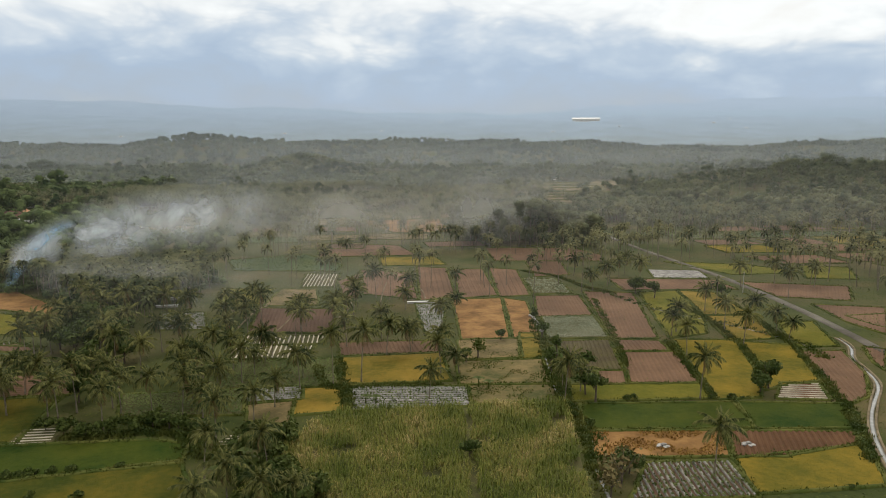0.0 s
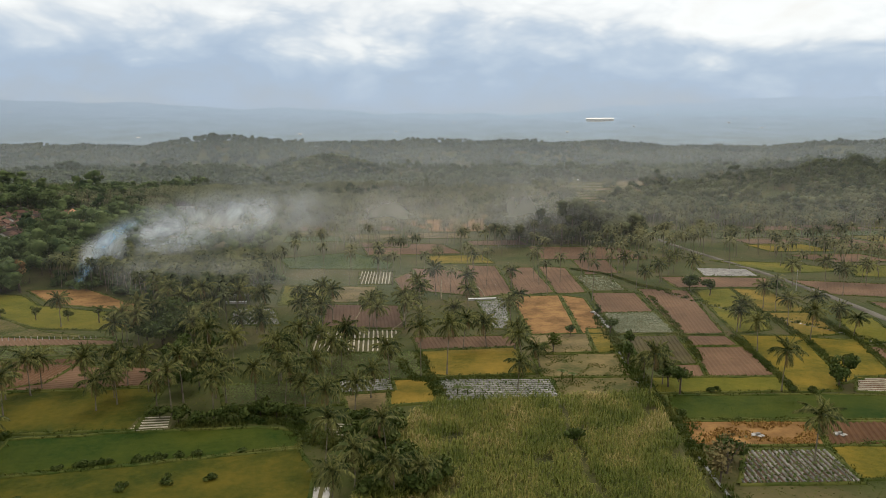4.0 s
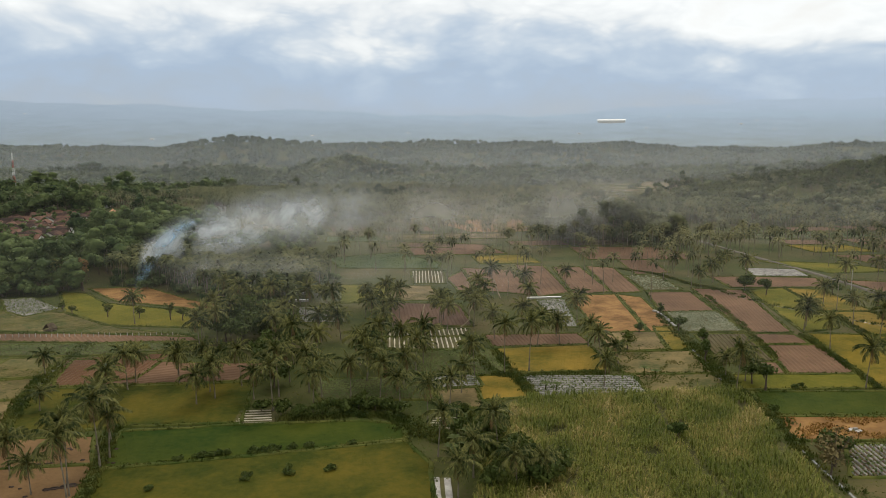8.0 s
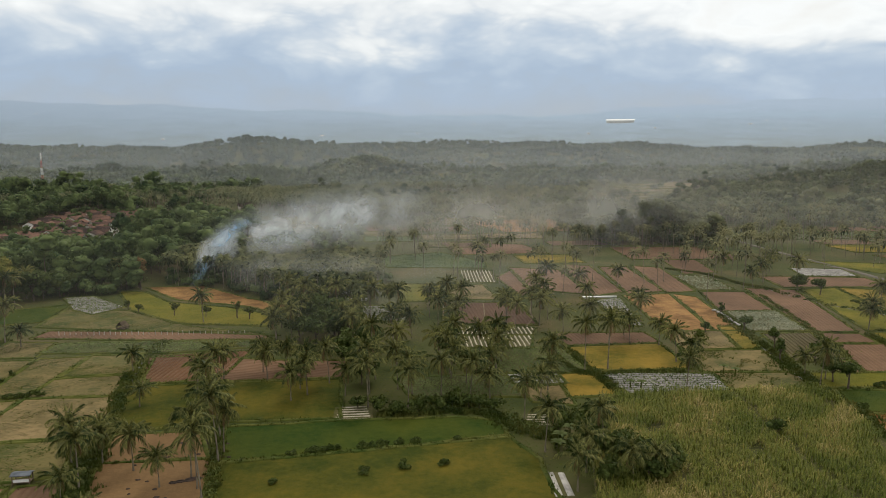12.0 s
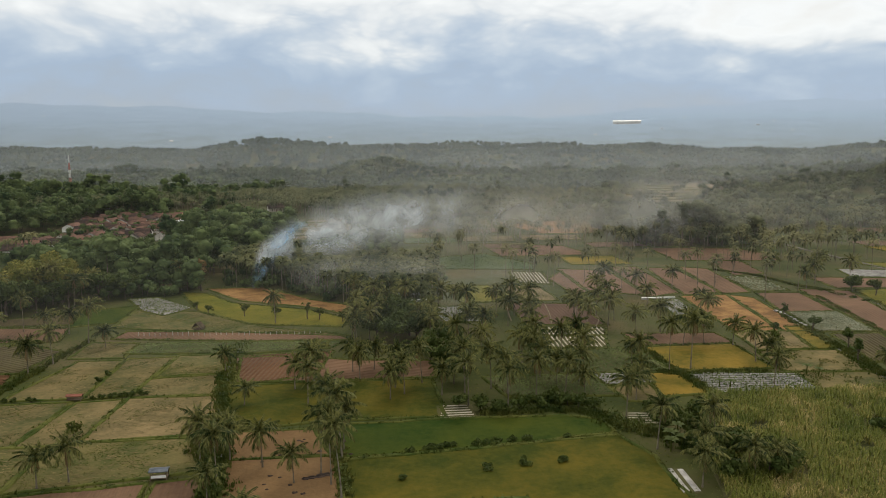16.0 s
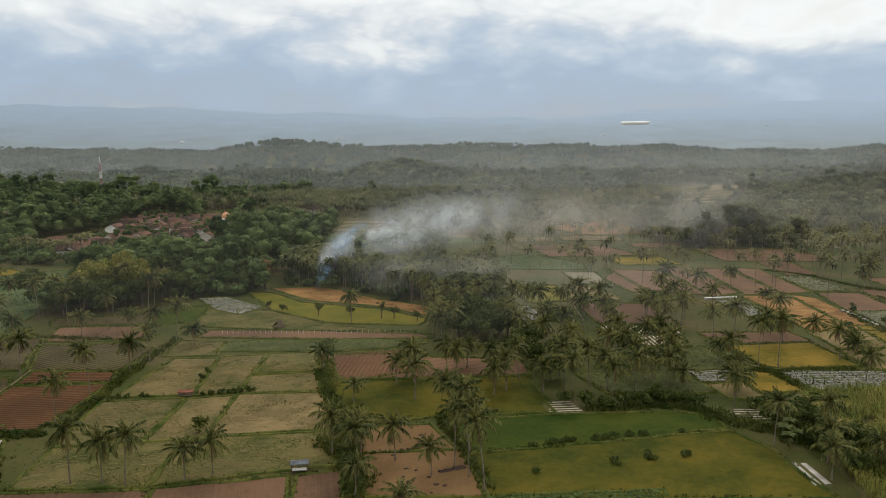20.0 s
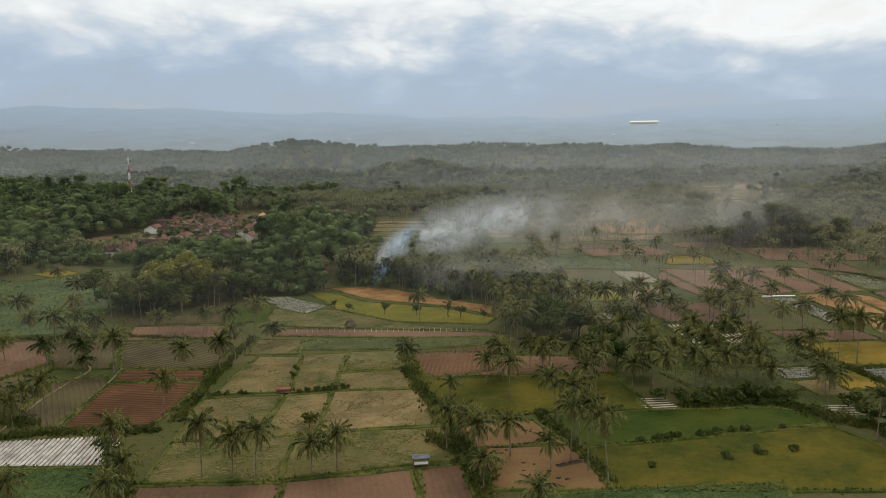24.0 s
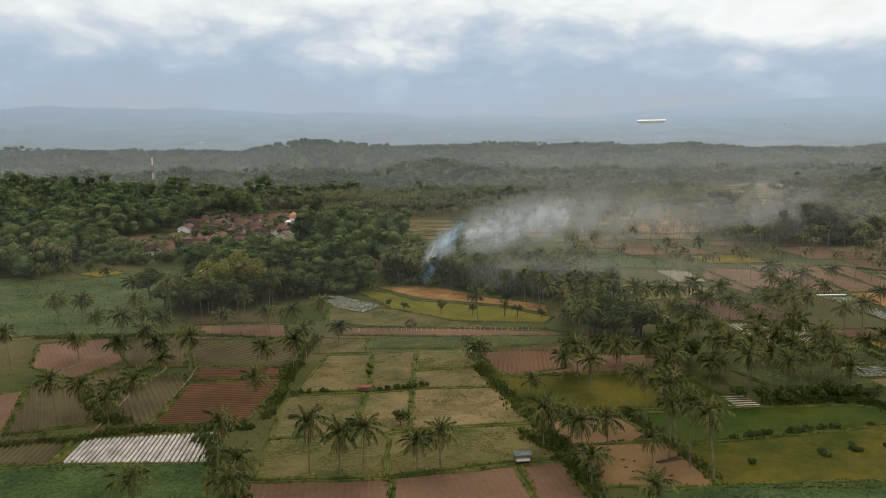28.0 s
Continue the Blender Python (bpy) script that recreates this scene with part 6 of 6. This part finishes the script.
# ---- village ----
def house(w, d, h, rise, seed, wall, roof):
    """A small house: hipped or gabled tile roof, walls, door, windows with frames."""
    ob = thing("house", "small village house with brown clay-tile roof", "house", "village houses")
    part("wall", box(-w, w, -d, d, -0.3, h), wall, ob)
    r = part("roof", gable(w + 0.6, d + 0.8, rise, 0.3, 0.18), roof, ob)
    r.location.z = h - 0.15
    for s in (-1, 1):
        bm = bmesh.new()
        rim = [[bm.verts.new(c) for c in ((s * e, -d, h), (s * e, d, h), (s * e, 0, h + rise * 0.9))] for e in (w, w - 0.2)]
        bm.faces.new(rim[0])
        bm.faces.new(rim[1][::-1])
        for i in range(3):
            bm.faces.new((rim[0][i], rim[1][i], rim[1][(i + 1) % 3], rim[0][(i + 1) % 3]))
        bmesh.ops.recalc_face_normals(bm, faces=bm.faces)
        part("gable_wall", bm, wall, ob)
    for s in (-0.55, 0.55):
        f = part("window", box(s * w - 0.55, s * w + 0.55, -d - 0.06, -d + 0.02, 0.9, 2.1), WOOD, ob)
        part("pane", box(s * w - 0.45, s * w + 0.45, -d - 0.09, -d - 0.06, 1.0, 2.0), GLASS, f)
    part("door", box(-0.45, 0.45, -d - 0.06, -d + 0.02, -0.1, 2.0), WOOD, ob)
    return ob


HOUSES = [house(4.5, 3.5, 3.0, 2.4, 1, PLASTER, TILE), house(6, 4, 3.2, 2.8, 2, PLASTER, TILE), house(3.6, 3, 2.8, 2.0, 3, PLASTER, TILE), house(5, 4.2, 3.4, 2.6, 4, WHITE, TILE)]
spots = scatter(VILLAGE, 11.5)
used = [False] * 4
for i, (x, y, _) in enumerate(spots):
    k = int(rng.integers(0, 4))
    m = pose(x, y, 0, 0, 0, rng.choice([0, 90, 12, 78, -10]) + rng.normal(0, 4))
    if used[k]:
        copy_thing(HOUSES[k], m)
    else:
        used[k] = True
        HOUSES[k].matrix_basis = m
for x, y, k in ((-186, 1140, 1), (-176, 1150, 3), (-330, 560, 0), (-318, 590, 2), (-305, 565, 3), (-352, 600, 1), (-280, 600, 0), (-262, 575, 3), (-345, 470, 0), (-170, 560, 1), (-150, 600, 2), (-205, 1000, 1), (-196, 1004, 3), (-60, 640, 0), (-300, 640, 1), (230, 900, 1), (300, 980, 0), (620, 1000, 3), (640, 1004, 1), (-420, 640, 1)):
    copy_thing(HOUSES[k], pose(x, y, float(height(x, y)), 0, 0, rng.uniform(0, 180)))
G = scatter(VILLAGE, 10.5)[:, :2]
mass("village_trees", "green trees between the village houses", G + 4, (4, 8), 2.8, 110, 0.45, CANOPY, lumps=4)


def mosque(x, y):
    ob = thing("mosque", "small white mosque with an orange dome", "mosque", at=(x, y, 0))
    ob.scale = (0.8, 0.8, 0.8)
    part("hall", box(-6, 6, -6, 6, -0.2, 7, 0.1), WHITE, ob)
    part("parapet", box(-6.4, 6.4, -6.4, 6.4, 7, 7.6, 0.08), WHITE, ob)
    bm = bmesh.new()
    bmesh.ops.create_cone(bm, segments=16, radius1=3.0, radius2=3.0, depth=2.2, cap_ends=True, matrix=Matrix.Translation((0, 0, 8.7)))
    part("drum", bm, WHITE, ob)
    prof = [(3.1, 9.8), (3.5, 10.8), (3.3, 12.0), (2.4, 13.2), (1.1, 14.1), (0.25, 14.7), (0.02, 15.6)]
    V, F = tube(np.array([(0, 0, z) for _, z in prof]), [r for r, _ in prof], 20)
    put("dome", quick("dome", V, F, DOME, True), ob, "bright orange dome")
    for i in range(-2, 3):
        part("window", box(i * 2.2 - 0.5, i * 2.2 + 0.5, -6.08, -5.95, 2, 5.2), GLASS, ob)


mosque(-206.9, 447)


def mast(x, y, h):
    """A square lattice mast, narrowing upwards, painted in red and white bands."""
    ob = thing("lattice_mast", "red and white steel lattice mast above the trees", "mast", at=(x, y, float(height(x, y))))
    n = 12
    for i in range(n):
        z0, z1 = h * i / n, h * (i + 1) / n
        a, b = 1.1 - 0.8 * i / n, 1.1 - 0.8 * (i + 1) / n
        pieces = []
        c0 = [(-a, -a), (a, -a), (a, a), (-a, a)]
        c1 = [(-b, -b), (b, -b), (b, b), (-b, b)]
        for j in range(4):
            k = (j + 1) % 4
            pieces.append(tube([(*c0[j], z0), (*c1[j], z1)], (0.1, 0.1), 4))
            pieces.append(tube([(*c0[j], z0), (*c1[k], z1)], (0.05, 0.05), 4))
            pieces.append(tube([(*c0[k], z0), (*c1[j], z1)], (0.05, 0.05), 4))
        put("lattice_section", quick("lattice_section", *merge(pieces), WHITE if i % 4 > 1 else MASTRED), ob)


mast(-367.5, 654, 40)


def hall(x, y, z, w, d, h, label, turn=0):
    ob = thing("large_hall", label, "building", at=(x, y, z))
    ob.rotation_euler.z = radians(turn)
    part("wall", box(-w, w, -d, d, -25, h, 0.5), PLASTER, ob)
    r = part("roof", gable(w * 1.03, d * 1.1, h * 0.4, 1, 1.5), WHITE, ob)
    r.location.z = h
    for i in range(-2, 3):
        part("window", box(i * w / 3 - w * 0.03, i * w / 3 + w * 0.03, -d - 0.8, -d + 0.2, h * 0.2, h * 0.5), GLASS, ob)


def slope(x, y):
    u = 0.72 * soft(2300, 4400, np.float64(y)) + 0.28 * soft(4400, 4700, np.float64(y))
    return float(4 + u * (232 + 70 * soft(200, -2600, np.float64(x)) + 95 * soft(700, 2900, np.float64(x)) + 10 * wave(x, y, 700, 0.4)) + 7 * wave(x, y, 160, 1.3) * (0.3 + u))


hall(1200, 3900, slope(1200, 3900) - 1, 74, 22, 15, "huge white factory hall on the far slope", -16)
for i in range(12):
    y = rng.uniform(2900, 4300)
    x = rng.uniform(-0.6, 0.6) * y
    ob = thing("far_house", "tiny pale house on the hazy slope", "house", "far houses", at=(x, y, slope(x, y)))
    w = rng.uniform(3, 7)
    part("wall", box(-w, w, -4, 4, -6, 3.5), PLASTER, ob)
    r = part("roof", gable(w * 1.1, 5, 2, 0.5, 0.5), PLASTER, ob)
    r.location.z = 3.5


# ---- smoke and haze ----
def smoke_stuff(name, density, tint, size=0.09, stops=((0.36, 0.0), (0.5, 0.35), (0.7, 1.0)), thin=0.3, ends=0.12):
    """Thin smoke, and haze for the veils: mostly see-through, thicker in its billows and fading to its edges."""
    m = bpy.data.materials.new(name)
    m.use_nodes = True
    n, l = m.node_tree.nodes, m.node_tree.links
    n.remove(n["Principled BSDF"])
    uv = n.new("ShaderNodeUVMap")
    sep = n.new("ShaderNodeSeparateXYZ")
    l.new(uv.outputs[0], sep.inputs[0])

    def edge(sock, a):
        k = n.new("ShaderNodeMapRange")
        k.interpolation_type = "SMOOTHSTEP"
        k.inputs["From Max"].default_value = a
        l.new(sock, k.inputs["Value"])
        o = n.new("ShaderNodeMath")
        o.operation = "SUBTRACT"
        o.inputs[0].default_value = 1
        l.new(sock, o.inputs[1])
        k2 = n.new("ShaderNodeMapRange")
        k2.interpolation_type = "SMOOTHSTEP"
        k2.inputs["From Max"].default_value = a
        l.new(o.outputs[0], k2.inputs["Value"])
        p = n.new("ShaderNodeMath")
        p.operation = "MULTIPLY"
        l.new(k.outputs[0], p.inputs[0])
        l.new(k2.outputs[0], p.inputs[1])
        return p.outputs[0]

    tc = n.new("ShaderNodeTexCoord")
    ns = node(n, "ShaderNodeTexNoise", Scale=size, Detail=6.0, Roughness=0.55, Distortion=0.5)
    l.new(tc.outputs["Object"], ns.inputs["Vector"])
    cr = ramp(n, [(p, (v, v, v)) for p, v in stops])
    l.new(ns.outputs["Fac"], cr.inputs[0])
    thin_out = n.new("ShaderNodeMapRange")
    thin_out.inputs["To Min"].default_value, thin_out.inputs["To Max"].default_value = 1.0, thin
    l.new(sep.outputs["X"], thin_out.inputs["Value"])
    last = None
    for s in (edge(sep.outputs["Y"], 0.5), edge(sep.outputs["X"], ends), cr.outputs[0], thin_out.outputs[0]):
        if last is None:
            last = s
            continue
        p = n.new("ShaderNodeMath")
        p.operation = "MULTIPLY"
        l.new(last, p.inputs[0])
        l.new(s, p.inputs[1])
        last = p.outputs[0]
    p = n.new("ShaderNodeMath")
    p.operation = "MULTIPLY"
    p.use_clamp = True
    l.new(last, p.inputs[0])
    p.inputs[1].default_value = density
    d = node(n, "ShaderNodeBsdfDiffuse")
    t = node(n, "ShaderNodeBsdfTranslucent")
    d.inputs["Color"].default_value = t.inputs["Color"].default_value = (*tint, 1)
    a = n.new("ShaderNodeMixShader")
    a.inputs[0].default_value = 0.5
    l.new(d.outputs[0], a.inputs[1])
    l.new(t.outputs[0], a.inputs[2])
    clear = n.new("ShaderNodeBsdfTransparent")
    b = n.new("ShaderNodeMixShader")
    l.new(p.outputs[0], b.inputs[0])
    l.new(clear.outputs[0], b.inputs[1])
    l.new(a.outputs[0], b.inputs[2])
    l.new(b.outputs[0], n["Material Output"].inputs["Surface"])
    return m


SMOKE = smoke_stuff("wood_smoke", 1.2, (0.72, 0.77, 0.82), 0.085, ((0.34, 0.0), (0.52, 0.4), (0.72, 1.0)), thin=0.45)
BLUESMOKE = smoke_stuff("fresh_blue_smoke", 1.9, (0.36, 0.62, 0.88))
THINSMOKE = smoke_stuff("thin_drifting_smoke", 0.65, (0.72, 0.71, 0.68), 0.03, ((0.3, 0.1), (0.55, 0.5), (0.8, 1.0)), 0.6, 0.25)
VEILSMOKE = smoke_stuff("low_drifting_smoke", 0.5, (0.74, 0.75, 0.75), 0.04, ((0.3, 0.1), (0.55, 0.5), (0.8, 1.0)), 0.5, 0.25)
# veils: pale sheets that imitate distance haze in the air
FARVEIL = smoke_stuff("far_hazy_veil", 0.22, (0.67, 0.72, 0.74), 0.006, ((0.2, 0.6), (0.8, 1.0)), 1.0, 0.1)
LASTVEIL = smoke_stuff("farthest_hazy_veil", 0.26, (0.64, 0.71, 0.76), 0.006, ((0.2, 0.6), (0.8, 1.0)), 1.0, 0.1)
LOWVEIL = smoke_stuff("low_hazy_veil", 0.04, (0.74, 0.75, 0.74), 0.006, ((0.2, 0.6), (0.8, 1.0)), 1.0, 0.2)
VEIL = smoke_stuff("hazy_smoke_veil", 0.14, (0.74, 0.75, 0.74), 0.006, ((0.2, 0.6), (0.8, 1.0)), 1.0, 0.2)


def billow(path, halves, material, parent, name, depth, seed):
    """A wavy sheet of smoke along a rising line, or of haze along a level one: half heights given at each point."""
    P, H = np.array(path, float), np.array(halves, float)
    n, m = 48, 12
    s = np.linspace(0, len(P) - 1, n)
    C = np.stack([np.interp(s, np.arange(len(P)), P[:, k]) for k in range(3)], 1)
    h = np.interp(s, np.arange(len(P)), H)
    d = np.gradient(C, axis=0)
    d /= np.linalg.norm(d, axis=1)[:, None]
    up = np.cross(np.array([0, 1.0, 0]), d)
    up *= np.sign(up[:, 2:] + 1e-9)
    steep = np.abs(d[:, 2])
    V, uv = [], []
    for i in range(n):
        for j in range(m):
            v = j / (m - 1)
            wob = depth * (math.sin(i * 0.33 + v * 3 + seed) + 0.6 * math.sin(i * 0.7 - v * 5 + 2 * seed))
            p = C[i] + np.array([up[i, 0] if steep[i] > 0.5 else 0, 0, up[i, 2] if steep[i] <= 0.5 else 0]) * h[i] * (2 * v - 1) + np.array([0, wob, 0])
            V.append(p)
            uv.append((i / (n - 1), v))
    i = (np.arange(n - 1)[:, None] * m + np.arange(m - 1)).ravel()
    F = np.stack([i, i + 1, i + m + 1, i + m], 1)
    me = quick(name, np.array(V), F, material, True)
    layer = me.uv_layers.new(name="UVMap")
    layer.data.foreach_set("uv", np.array(uv, np.float32)[F.ravel()].ravel())
    return put(name, me, parent)


plume = thing("smoke_plume", "blue-white smoke rising from a field fire and drifting off", "smoke")
billow([(-126.5, 252, 0.2), (-126, 253, 4), (-124.5, 255, 8.5), (-121, 258, 14), (-115, 262, 20), (-108, 266, 25)], (1.3, 2.8, 4.6, 6.5, 8.5, 10), BLUESMOKE, plume, "rising_smoke", 0.8, 0.4)
for k in range(2):
    billow([(-128, 255 + 4 * k, 9), (-120, 260 + 4 * k, 14), (-106, 268 + 4 * k, 19), (-88, 276 + 4 * k, 22), (-66, 284 + 5 * k, 25), (-34, 296 + 5 * k, 27)], (7, 12, 15, 16, 16, 13), SMOKE, plume, "drifting_smoke", 2.5, k * 2.1)
billow([(-122, 248, 8), (-98, 233, 9), (-62, 222, 9), (-20, 222, 9), (45, 230, 8)], (6, 11, 13, 13, 10), VEILSMOKE, plume, "low_smoke", 2, 0.4)
billow([(-110, 300, 16), (-60, 310, 17), (0, 330, 18), (70, 345, 20), (150, 360, 22)], (14, 19, 22, 24, 24), THINSMOKE, plume, "thin_smoke", 3, 0.5)
# added upright sheets across the land in place of distance haze
haze = thing("smoke_haze", "see-through sheets standing in for distance haze and thin smoke", "smoke")
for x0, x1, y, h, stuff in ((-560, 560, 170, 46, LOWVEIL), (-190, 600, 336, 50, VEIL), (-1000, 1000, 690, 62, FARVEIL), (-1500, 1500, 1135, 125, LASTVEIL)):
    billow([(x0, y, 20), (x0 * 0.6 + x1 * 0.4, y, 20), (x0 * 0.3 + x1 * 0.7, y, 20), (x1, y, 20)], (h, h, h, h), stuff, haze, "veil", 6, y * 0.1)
